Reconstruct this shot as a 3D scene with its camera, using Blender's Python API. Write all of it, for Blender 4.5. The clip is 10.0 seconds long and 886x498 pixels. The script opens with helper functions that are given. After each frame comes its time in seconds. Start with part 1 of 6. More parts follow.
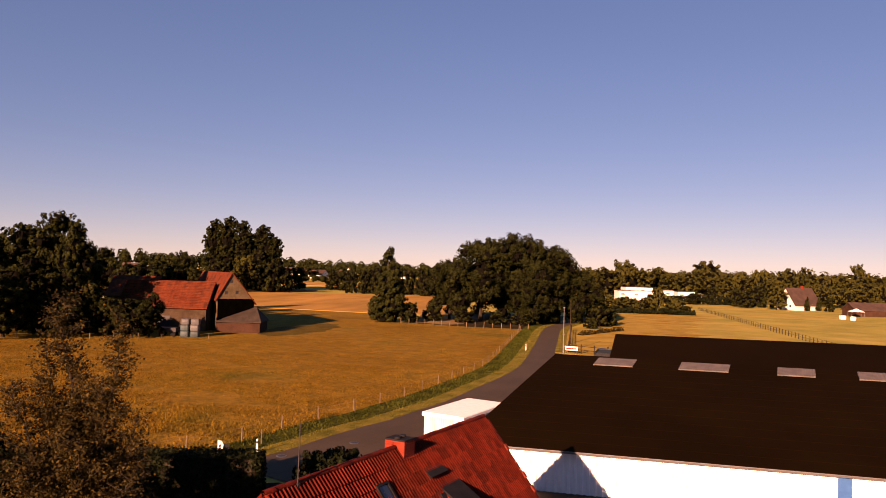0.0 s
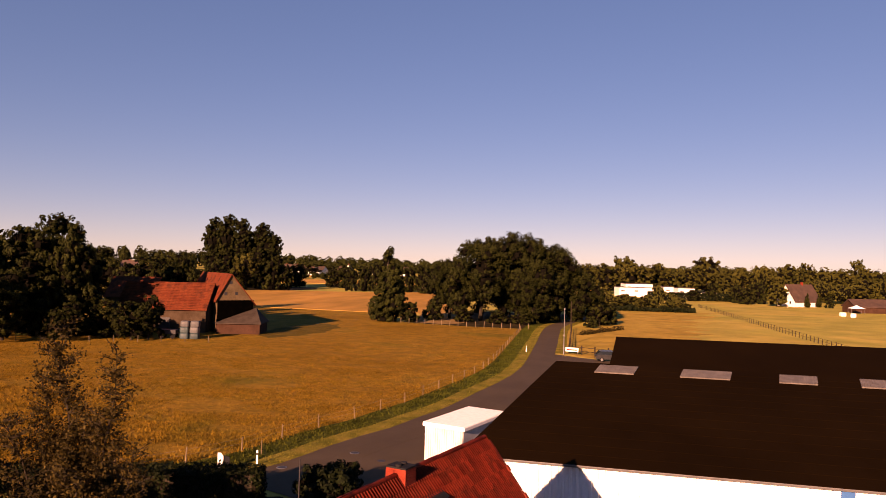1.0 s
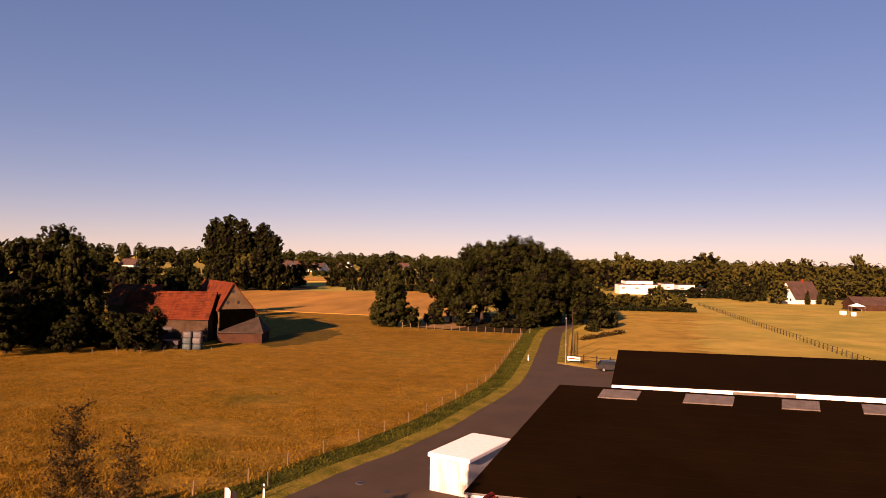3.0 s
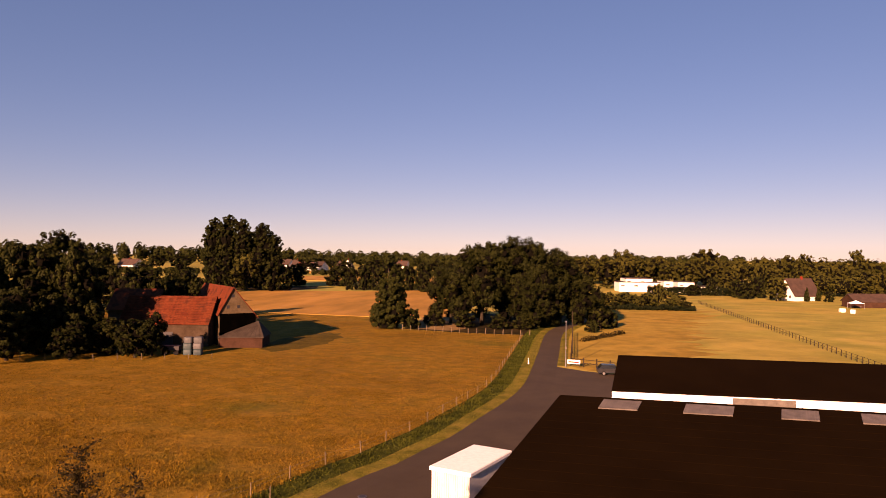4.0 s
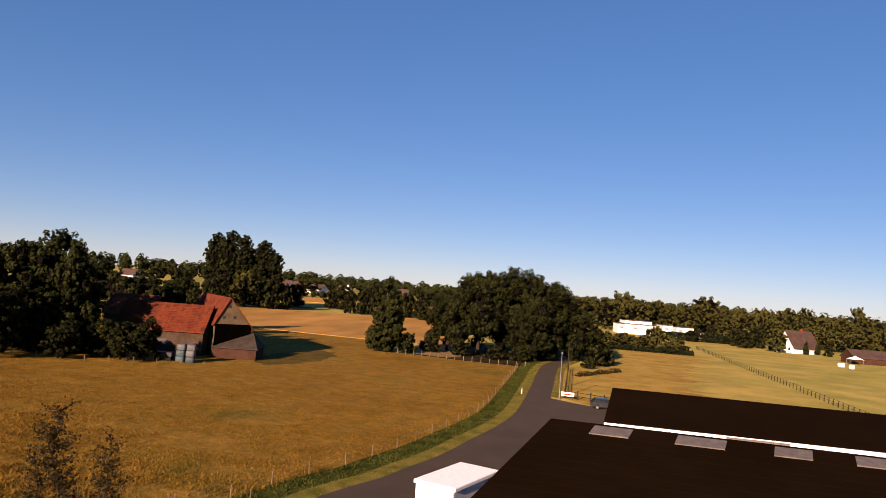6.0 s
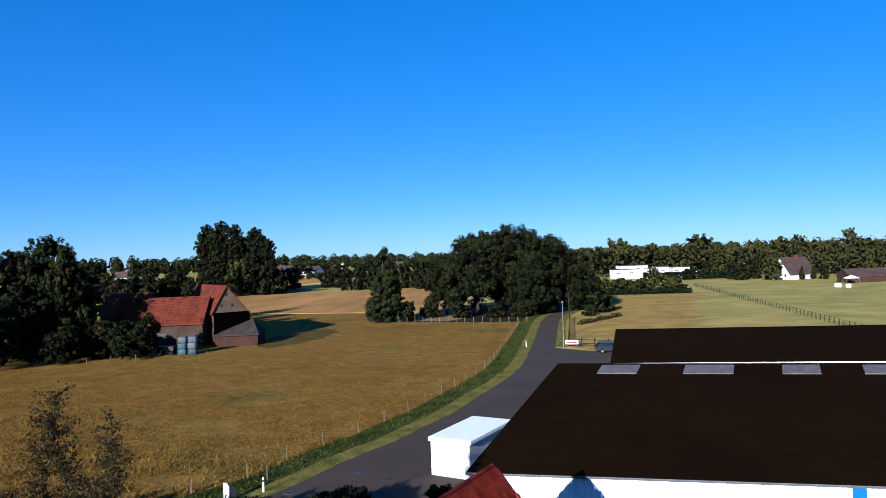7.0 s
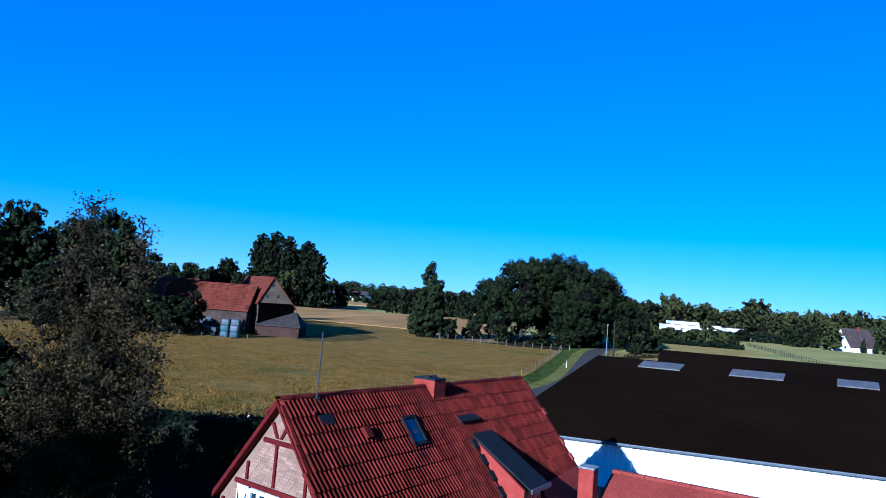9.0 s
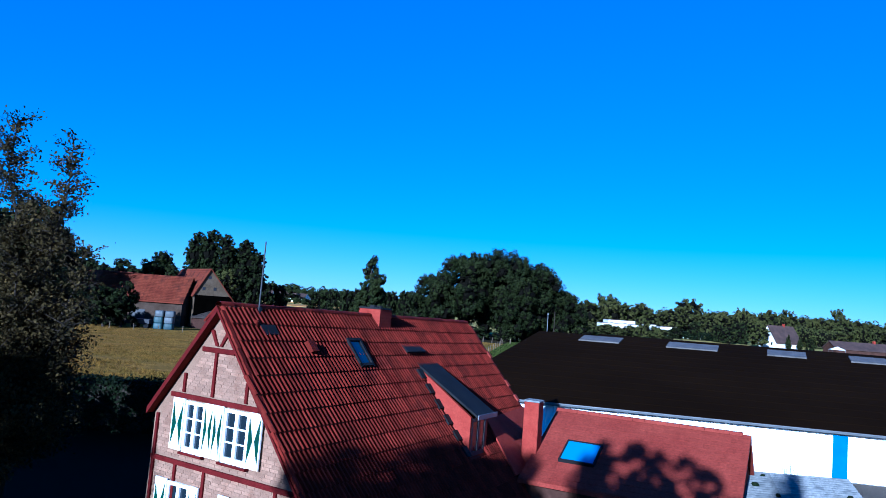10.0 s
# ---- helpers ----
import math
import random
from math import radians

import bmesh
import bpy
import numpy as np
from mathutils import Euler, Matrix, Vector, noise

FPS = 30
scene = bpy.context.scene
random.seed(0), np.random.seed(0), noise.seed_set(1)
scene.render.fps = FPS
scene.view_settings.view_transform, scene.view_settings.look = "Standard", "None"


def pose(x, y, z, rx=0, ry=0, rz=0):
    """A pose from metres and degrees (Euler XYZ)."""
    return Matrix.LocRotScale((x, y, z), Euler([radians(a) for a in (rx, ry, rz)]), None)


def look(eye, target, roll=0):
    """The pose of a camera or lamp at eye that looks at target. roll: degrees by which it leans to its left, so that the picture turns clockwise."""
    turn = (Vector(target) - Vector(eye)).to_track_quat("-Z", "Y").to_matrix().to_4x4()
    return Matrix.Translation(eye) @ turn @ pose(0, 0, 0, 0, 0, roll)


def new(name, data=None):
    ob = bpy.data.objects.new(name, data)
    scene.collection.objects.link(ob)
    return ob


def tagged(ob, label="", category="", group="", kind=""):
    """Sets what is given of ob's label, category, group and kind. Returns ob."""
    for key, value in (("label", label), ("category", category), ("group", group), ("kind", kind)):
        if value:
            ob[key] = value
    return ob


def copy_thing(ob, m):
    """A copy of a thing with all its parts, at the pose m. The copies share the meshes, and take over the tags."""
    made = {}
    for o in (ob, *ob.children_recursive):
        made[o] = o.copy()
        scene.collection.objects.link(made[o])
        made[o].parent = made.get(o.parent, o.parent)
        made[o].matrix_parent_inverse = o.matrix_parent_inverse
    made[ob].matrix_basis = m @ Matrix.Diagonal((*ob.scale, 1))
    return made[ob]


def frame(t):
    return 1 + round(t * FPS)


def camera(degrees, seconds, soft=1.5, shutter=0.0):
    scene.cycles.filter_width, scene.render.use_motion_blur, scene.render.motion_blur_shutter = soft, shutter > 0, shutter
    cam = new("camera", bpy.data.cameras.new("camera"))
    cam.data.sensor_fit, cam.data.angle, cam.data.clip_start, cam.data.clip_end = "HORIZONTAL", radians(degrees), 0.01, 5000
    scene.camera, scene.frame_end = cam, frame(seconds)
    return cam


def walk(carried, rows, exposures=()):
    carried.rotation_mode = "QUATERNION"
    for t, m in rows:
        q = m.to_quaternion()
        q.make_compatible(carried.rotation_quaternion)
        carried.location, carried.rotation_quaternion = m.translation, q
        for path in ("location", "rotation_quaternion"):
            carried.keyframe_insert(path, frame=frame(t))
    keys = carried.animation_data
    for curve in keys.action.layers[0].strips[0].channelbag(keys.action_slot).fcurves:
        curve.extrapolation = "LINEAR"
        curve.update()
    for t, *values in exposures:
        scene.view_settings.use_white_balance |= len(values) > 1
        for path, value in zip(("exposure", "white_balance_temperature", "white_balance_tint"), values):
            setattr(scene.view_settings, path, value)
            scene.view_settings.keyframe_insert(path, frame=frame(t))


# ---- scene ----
cam = camera(64.0, 10.0, soft=0.5)
PATH = [
    (0, (1.328, -0.689, 12.145), (1.021, 1.286, 12.204), 1.6),
    (0.5, (1.243, -0.556, 12.685), (0.937, 1.42, 12.735), 1.6),
    (1, (1.233, -0.45, 13.082), (0.927, 1.526, 13.128), 1.4),
    (1.5, (1.126, -0.569, 13.694), (0.821, 1.407, 13.724), 1.6),
    (2, (1.058, -0.7, 14.377), (0.753, 1.277, 14.4), 1.6),
    (2.5, (0.987, -0.72, 14.973), (0.682, 1.257, 15.003), 1.3),
    (4, (0.917, -0.863, 16.869), (0.614, 1.114, 16.886), 0.6),
    (4.5, (0.846, -1.035, 17.07), (0.545, 0.942, 17.1), 0.3),
    (5, (0.903, -0.876, 17.084), (0.6, 1.101, 17.122), -0.1),
    (6.3, (1.232, -0.449, 15.142), (0.912, 1.522, 15.256), 5.9),
    (6.5, (1.29, -0.177, 15.25), (0.97, 1.797, 15.284), 6.2),
    (6.8, (1.144, -0.045, 14.791), (0.867, 1.936, 14.800), -0.31),
    (7, (1.115, 0.028, 14.571), (0.827, 2.007, 14.59), -2.1),
    (7.2, (1.171, 0.220, 13.852), (0.847, 2.191, 13.944), 2.86),
    (7.3, (1.211, 0.320, 13.486), (0.948, 2.297, 13.643), 2.73),
    (7.5, (1.324, 0.575, 12.98), (1.039, 2.554, 13.02), 3.3),
    (7.7, (1.257, 0.486, 12.719), (0.973, 2.466, 12.674), 2.28),
    (7.8, (1.345, 0.346, 12.383), (1.034, 2.321, 12.439), 0.59),
    (8, (1.38, 0.05, 11.627), (1.066, 2.019, 11.786), -1.45),
    (8.2, (1.168, 0.465, 11.433), (0.817, 2.434, 11.465), 3.93),
    (8.3, (1.303, 0.684, 11.010), (0.964, 2.654, 11.075), 6.70),
    (8.5, (1.312, 0.945, 10.47), (1.028, 2.924, 10.487), 4.7),
    (8.7, (1.077, 0.819, 10.033), (0.742, 2.789, 10.131), -4.51),
    (8.8, (1.217, 0.826, 9.681), (0.804, 2.777, 9.842), 3.78),
    (9, (1.324, 0.829, 9.204), (0.894, 2.777, 9.339), 4.3),
    (9.2, (1.267, 0.997, 8.673), (0.966, 2.974, 8.712), -4.86),
    (9.3, (1.297, 1.113, 8.449), (0.995, 3.090, 8.446), -2.18),
    (9.5, (1.229, 1.331, 8.003), (0.976, 3.315, 8.007), 2.6),
    (9.7, (1.195, 1.235, 7.496), (0.937, 3.214, 7.636), 3.67),
    (9.8, (1.189, 1.242, 7.296), (0.929, 3.216, 7.484), 4.05),
    (10, (1.258, 1.239, 7.022), (0.99, 3.214, 7.181), 4.2),
]
EXPOSURES = [(0, 1.53, 11900, 72), (5.2, 1.53, 11900, 72), (6.3, 1.46, 6300, 32), (7, 1.43, 4800, 20), (7.6, 1.47, 4150, 15), (10, 1.46, 3800, 14)]
walk(cam, [(t, look(eye, target, roll)) for t, eye, target, roll in PATH], EXPOSURES)

# ---- daylight: a clear sky with a low sun behind the camera ----
SUN_FROM = Vector((-0.30, -0.954, 0.0)).normalized()
SUN_UP = radians(17)
world = bpy.data.worlds.new("sky")
scene.world = world
world.use_nodes = True
wn = world.node_tree.nodes
sky = wn.new("ShaderNodeTexSky")
sky.sky_type = "NISHITA"
sky.sun_disc = False
sky.sun_elevation = SUN_UP
sky.sun_rotation = math.atan2(SUN_FROM.x, SUN_FROM.y)
sky.air_density, sky.dust_density, sky.ozone_density = 0.75, 0.02, 4.5
deep = wn.new("ShaderNodeHueSaturation")
deep.inputs["Saturation"].default_value = 1.46
even = wn.new("ShaderNodeGamma")
even.inputs["Gamma"].default_value = 0.60
world.node_tree.links.new(sky.outputs[0], even.inputs["Color"])
world.node_tree.links.new(even.outputs[0], deep.inputs["Color"])
tone = wn.new("ShaderNodeMix")
tone.data_type, tone.blend_type = "RGBA", "MULTIPLY"
tone.inputs[0].default_value = 1.0
tone.inputs[7].default_value = (0.79, 0.95, 1.05, 1)
world.node_tree.links.new(deep.outputs[0], tone.inputs[6])
world.node_tree.links.new(tone.outputs[2], wn["Background"].inputs[0])
wn["Background"].inputs[1].default_value = 0.083
sun = new("sun", bpy.data.lights.new("sun", "SUN"))
sun.data.energy, sun.data.angle, sun.data.color = 5.0, radians(0.5), (1.0, 0.88, 0.66)
sun.matrix_world = look((0, 0, 60), Vector((0, 0, 60)) + Vector((-SUN_FROM.x * math.cos(SUN_UP), -SUN_FROM.y * math.cos(SUN_UP), -math.sin(SUN_UP))))


# ---- materials ----
def material(name, colours, scale=4.0, fine=40.0, rough=0.8, bump=0.3, metal=0.0, vary=0.15, island=False, spread=(0.35, 0.65), far=0.0, through_light=0.0, stretch=(1, 1, 1), depth=0.02, grain=0.8, gloss=None):
    """Colours mixed by noise at two scales, with per-object (or per-island) variation, fine relief and wear."""
    m = bpy.data.materials.new(name)
    m.use_nodes = True
    t = m.node_tree
    n, li = t.nodes, t.links
    b = n["Principled BSDF"]
    geo = n.new("ShaderNodeNewGeometry")
    mp = n.new("ShaderNodeMapping")
    mp.inputs["Scale"].default_value = stretch
    li.new(geo.outputs["Position"], mp.inputs["Vector"])

    def noisy(s, detail=4.0, roughness=0.6):
        x = n.new("ShaderNodeTexNoise")
        x.inputs["Scale"].default_value, x.inputs["Detail"].default_value, x.inputs["Roughness"].default_value = s, detail, roughness
        li.new(mp.outputs[0], x.inputs["Vector"])
        return x.outputs["Fac"]

    def mixed(kind, fac, a, bb):
        x = n.new("ShaderNodeMix")
        x.data_type, x.blend_type = "RGBA", kind
        for k, v in ((0, fac), (6, a), (7, bb)):
            if isinstance(v, (int, float)):
                x.inputs[k].default_value = v
            elif isinstance(v, tuple):
                x.inputs[k].default_value = v
            else:
                li.new(v, x.inputs[k])
        return x.outputs[2]

    ramp = n.new("ShaderNodeValToRGB")
    els = ramp.color_ramp.elements
    while len(els) < len(colours):
        els.new(0.5)
    for k, c in enumerate(colours):
        els[k].position = spread[0] + (spread[1] - spread[0]) * k / max(1, len(colours) - 1)
        els[k].color = (*c, 1)
    big = noisy(scale)
    li.new(big, ramp.inputs[0])
    colour = ramp.outputs[0]
    small = noisy(fine, 6.0, 0.7)
    fr = n.new("ShaderNodeValToRGB")
    fr.color_ramp.elements[0].position, fr.color_ramp.elements[1].position = 0.3, 0.7
    fr.color_ramp.elements[0].color, fr.color_ramp.elements[1].color = (0.62, 0.62, 0.62, 1), (1.3, 1.3, 1.3, 1)
    li.new(small, fr.inputs[0])
    colour = mixed("MULTIPLY", grain, colour, fr.outputs[0])
    if far:
        fb = n.new("ShaderNodeValToRGB")
        fb.color_ramp.elements[0].position, fb.color_ramp.elements[1].position = 0.35, 0.68
        fb.color_ramp.elements[0].color, fb.color_ramp.elements[1].color = (0.72, 0.76, 0.68, 1), (1.17, 1.12, 1.06, 1)
        li.new(noisy(far, 3.0), fb.inputs[0])
        colour = mixed("MULTIPLY", 0.9, colour, fb.outputs[0])
    if vary:
        if island:
            rnd = geo.outputs["Random Per Island"]
        else:
            rnd = n.new("ShaderNodeObjectInfo").outputs["Random"]
        rr = n.new("ShaderNodeMapRange")
        rr.inputs["To Min"].default_value, rr.inputs["To Max"].default_value = 1 - vary, 1 + vary
        li.new(rnd, rr.inputs["Value"])
        hs = n.new("ShaderNodeHueSaturation")
        li.new(rr.outputs[0], hs.inputs["Value"])
        li.new(colour, hs.inputs["Color"])
        colour = hs.outputs[0]
    li.new(colour, b.inputs["Base Color"])
    b.inputs["Metallic"].default_value = metal
    rg = n.new("ShaderNodeMapRange")
    rg.inputs["To Min"].default_value, rg.inputs["To Max"].default_value = max(0.03, rough - 0.12), min(1, rough + 0.12)
    li.new(small, rg.inputs["Value"])
    li.new(rg.outputs[0], b.inputs["Roughness"])
    b.inputs["Specular IOR Level"].default_value = gloss if gloss is not None else (0.04 if rough >= 0.9 else 0.25)
    if bump:
        bp = n.new("ShaderNodeBump")
        bp.inputs["Strength"].default_value, bp.inputs["Distance"].default_value = bump, depth
        li.new(small, bp.inputs["Height"])
        li.new(bp.outputs[0], b.inputs["Normal"])
    if through_light:
        tl = n.new("ShaderNodeBsdfTranslucent")
        li.new(colour, tl.inputs["Color"])
        ms = n.new("ShaderNodeMixShader")
        ms.inputs[0].default_value = through_light
        li.new(b.outputs[0], ms.inputs[1])
        li.new(tl.outputs[0], ms.inputs[2])
        li.new(ms.outputs[0], n["Material Output"].inputs["Surface"])
    return m


def glass(name, tint, rough=0.04):
    m = bpy.data.materials.new(name)
    m.use_nodes = True
    b = m.node_tree.nodes["Principled BSDF"]
    b.inputs["Base Color"].default_value = (*tint, 1)
    b.inputs["Roughness"].default_value = rough
    b.inputs["Specular IOR Level"].default_value = 0.8
    return m


M_MEADOW = material("dry_meadow", [(0.1472, 0.0818, 0.014), (0.1896, 0.1045, 0.0176), (0.2052, 0.1172, 0.0212), (0.1045, 0.0834, 0.0145)], scale=0.05, fine=1.6, rough=0.95, bump=1.0, depth=0.3, vary=0, far=0.45, spread=(0.3, 0.7), grain=1.0)
M_TUFT = material("dry_grass_blades", [(0.0892, 0.0491, 0.0073), (0.1128, 0.0622, 0.009), (0.1251, 0.0714, 0.0111), (0.0663, 0.0525, 0.0076)], scale=0.05, fine=3, rough=0.95, bump=0, vary=0.55, island=True, far=0.45, spread=(0.3, 0.7), grain=0.4)
M_PASTURE = material("grazed_pasture", [(0.27162, 0.2155, 0.05474), (0.32583, 0.24669, 0.06514), (0.26572, 0.23114, 0.05718), (0.33194, 0.25608, 0.0714)], scale=0.02, fine=0.7, rough=0.95, bump=0.25, depth=0.2, vary=0, far=0.09, spread=(0.32, 0.68), grain=0.28)
M_CROP = material("ripe_grain", [(0.3019, 0.1563, 0.0436), (0.345, 0.1838, 0.0533)], scale=0.05, fine=2.0, rough=0.95, bump=0.3, depth=0.1, vary=0, far=0.1, stretch=(1, 0.25, 1), grain=0.15)
M_VERGE = material("verge_grass", [(0.07414, 0.0724, 0.0114), (0.12835, 0.1104, 0.0197), (0.17774, 0.13009, 0.0303)], scale=0.5, fine=6, rough=0.95, bump=0.8, depth=0.1, vary=0)
M_BLADE = material("verge_blades", [(0.05712, 0.06136, 0.0091), (0.11805, 0.1001, 0.0193)], scale=0.4, fine=6, rough=0.9, bump=0, vary=0.35, island=True)
M_DITCH = material("ditch_weeds", [(0.015, 0.0209, 0.0035), (0.0435, 0.0511, 0.0089)], scale=0.6, fine=5, rough=0.95, bump=0, vary=0.35, island=True)
M_ASPHALT = material("asphalt", [(0.036, 0.02356, 0.01264), (0.0481, 0.03258, 0.01794)], scale=0.25, fine=30, rough=0.85, bump=0.3, vary=0, grain=0.4)
M_YARD = material("yard_paving", [(0.036, 0.02356, 0.01264), (0.0481, 0.03258, 0.01794)], scale=0.25, fine=30, rough=0.85, bump=0.3, vary=0, grain=0.4)
# lawn colour taken down to near black to hold the garden's shade
M_GARDEN = material("lawn_painted_shade", [(0.0013, 0.0017, 0.0005), (0.003, 0.0035, 0.001)], scale=0.4, fine=8, rough=0.95, bump=0.6, depth=0.08, vary=0)
M_TILE = material("red_clay_tile", [(0.08107, 0.00837, 0.00449), (0.11053, 0.0135, 0.00686), (0.06008, 0.00796, 0.00475)], scale=1.6, fine=26, rough=0.7, bump=0.5, vary=0.34, gloss=0.05)
M_TILES = material("red_clay_tiles", [(0.08107, 0.00837, 0.00449), (0.11053, 0.0135, 0.00686), (0.06008, 0.00796, 0.00475)], scale=1.6, fine=26, rough=0.7, bump=0.5, vary=0.34, island=True, gloss=0.05)
M_OLDTILE = material("weathered_roof_tile", [(0.07056, 0.01496, 0.0076), (0.1073, 0.02552, 0.0116), (0.04794, 0.01331, 0.0081)], scale=0.5, fine=3, rough=0.85, gloss=0.06, bump=0.4, depth=0.05, vary=0.28, island=True)
M_ANNEX = material("annex_clay_tile", [(0.1507, 0.0253, 0.0157), (0.185, 0.0346, 0.0207)], scale=0.8, fine=14, rough=0.75, bump=0.3, vary=0.06, gloss=0.05)
M_ANNEXS = material("annex_clay_tiles", [(0.1507, 0.0253, 0.0157), (0.185, 0.0346, 0.0207)], scale=0.8, fine=14, rough=0.75, bump=0.3, vary=0.06, island=True, gloss=0.05)
M_BRICK = material("pale_brick", [(0.194, 0.1066, 0.0616), (0.2167, 0.1247, 0.0746), (0.1739, 0.0907, 0.0515)], scale=2.5, fine=40, rough=0.85, bump=0.3, vary=0.22)
M_BRICKS = material("pale_bricks", [(0.194, 0.1066, 0.0616), (0.2167, 0.1247, 0.0746), (0.1739, 0.0907, 0.0515)], scale=2.5, fine=40, rough=0.85, bump=0.3, vary=0.22, island=True)
M_MORTAR = material("mortar", [(0.1688, 0.0997, 0.0609), (0.1915, 0.1183, 0.0727)], scale=3, fine=60, rough=0.95, vary=0)
M_BEAM = material("oxblood_timber", [(0.0551, 0.0045, 0.0041), (0.0778, 0.0074, 0.0065)], scale=3, fine=30, rough=0.7, bump=0.3, vary=0.12, gloss=0.05)
M_REDWALL = material("red_chimney_brick", [(0.1652, 0.0228, 0.014), (0.1996, 0.0323, 0.0192)], scale=3, fine=25, rough=0.85, bump=0.3, vary=0.1, gloss=0.05)
M_WHITE = material("white_paint", [(0.74, 0.74, 0.72), (0.82, 0.82, 0.80)], scale=3, fine=30, rough=0.45, bump=0.05, vary=0.03, grain=0.12)
M_WHITEWALL = material("white_sheeting", [(0.72, 0.72, 0.70), (0.80, 0.80, 0.78)], scale=0.8, fine=12, rough=0.5, bump=0.05, vary=0, grain=0.12)
M_GREEN = material("green_shutter_paint", [(0.0035, 0.0229, 0.0123), (0.0049, 0.0318, 0.0176)], scale=4, fine=30, rough=0.5, bump=0.1, vary=0.05, grain=0.12)
M_BITUMEN = material("dark_roofing", [(0.00557, 0.00289, 0.00112), (0.00769, 0.00399, 0.00152)], scale=0.15, fine=9, gloss=0.007, rough=0.88, bump=0.25, vary=0, stretch=(1, 1, 1), grain=0.35)
M_PANEL = material("rooflight_sheet", [(0.0756, 0.0665, 0.058), (0.1109, 0.0983, 0.0867)], scale=1.5, fine=9, rough=0.55, bump=0.2, vary=0.1)
M_METAL = material("galvanised_metal", [(0.1197, 0.123, 0.1265), (0.153, 0.1563, 0.1597)], scale=2, fine=20, rough=0.45, bump=0.05, metal=0.5, vary=0.05, grain=0.35)
M_DARK = material("dark_metal", [(0.0132, 0.0132, 0.0145), (0.0231, 0.0231, 0.0264)], scale=2, fine=20, rough=0.5, vary=0.05)
M_LEAD = material("lead_sheet", [(0.0059, 0.0056, 0.0059), (0.0113, 0.011, 0.0117)], scale=2, fine=15, rough=0.75, gloss=0.12, vary=0.05)
M_BLUE = material("blue_door_paint", [(0.0076, 0.0832, 0.2344), (0.0113, 0.0983, 0.2646)], scale=3, fine=20, rough=0.45, bump=0.05, vary=0.03, grain=0.12)
M_POST = material("weathered_post", [(0.0857, 0.063, 0.0393), (0.131, 0.1008, 0.068)], scale=3, fine=30, rough=0.9, vary=0.25)
M_BARK = material("tree_bark", [(0.0182, 0.0136, 0.0096), (0.0363, 0.0287, 0.0212)], scale=2, fine=15, rough=0.95, bump=0.5, depth=0.04, vary=0.15)
M_BIRCHBARK = material("pale_bark", [(0.0403, 0.0328, 0.0252), (0.0857, 0.0756, 0.063)], scale=4, fine=15, rough=0.9, bump=0.4, vary=0.1)
LEAVES = dict(island=True, bump=0, rough=0.75, gloss=0.08, fine=4, through_light=0.06)
M_OAK = material("oak_leaves", [(0.00718, 0.01018, 0.00151), (0.01502, 0.01839, 0.00324)], scale=0.3, vary=0.45, **LEAVES)
M_POPLAR = material("poplar_leaves", [(0.0094, 0.0135, 0.0023), (0.0196, 0.0231, 0.0042)], scale=0.3, vary=0.4, **LEAVES)
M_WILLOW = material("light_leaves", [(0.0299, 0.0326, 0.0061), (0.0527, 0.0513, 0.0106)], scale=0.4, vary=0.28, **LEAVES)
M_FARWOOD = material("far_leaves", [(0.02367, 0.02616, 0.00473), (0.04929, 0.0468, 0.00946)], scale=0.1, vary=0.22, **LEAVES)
M_BIRCH = material("sparse_leaves", [(0.01065, 0.00833, 0.00194), (0.04278, 0.02934, 0.00727)], scale=1.2, vary=0.7, **LEAVES)
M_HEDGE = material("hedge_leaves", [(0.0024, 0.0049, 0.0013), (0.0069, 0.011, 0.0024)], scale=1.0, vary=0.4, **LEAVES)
M_STUCCO = material("barn_masonry", [(0.0638, 0.0441, 0.025), (0.0905, 0.0649, 0.0399)], scale=0.7, fine=6, rough=0.95, bump=0.4, depth=0.04, vary=0)
M_FARBRICK = material("dull_red_brick", [(0.035, 0.0175, 0.0116), (0.0516, 0.0255, 0.0175)], scale=0.6, fine=6, rough=0.9, vary=0.1)
# brown masonry darkened so its colour carries the tree shade on the wing
M_BARNWALL = material("masonry_painted_shade", [(0.0333, 0.0216, 0.014), (0.0532, 0.0365, 0.025)], scale=0.8, fine=7, rough=0.95, bump=0.4, depth=0.04, vary=0)
M_PADDOCK = material("golden_paddock", [(0.2508, 0.1572, 0.0352), (0.2989, 0.1919, 0.044), (0.2668, 0.1944, 0.0461)], scale=0.05, fine=1.0, rough=0.95, bump=0.25, depth=0.2, vary=0, far=0.2, grain=0.3)
M_FARWHITE = material("whitewashed_wall", [(0.56, 0.544, 0.512), (0.64, 0.624, 0.592)], scale=0.5, fine=5, rough=0.8, vary=0.05, grain=0.12)
M_FARROOF = material("far_roof_tile", [(0.0302, 0.0182, 0.0141), (0.0529, 0.0302, 0.0227)], scale=0.4, fine=4, rough=0.85, vary=0.2)
M_SLATE = material("grey_roof_sheet", [(0.0333, 0.025, 0.02), (0.0532, 0.0416, 0.0333)], scale=0.6, fine=6, rough=0.85, gloss=0.05, bump=0.3, vary=0.1)
M_WRAP = material("bale_wrap", [(0.0479, 0.0542, 0.0574), (0.0638, 0.0686, 0.0718)], scale=2, fine=10, rough=0.4, bump=0.2, vary=0.12, grain=0.12)
M_GARAGE = material("grey_white_sheeting", [(0.4488, 0.4352, 0.408), (0.5712, 0.5576, 0.5304)], scale=0.8, fine=12, rough=0.6, bump=0.05, vary=0.06, grain=0.2)
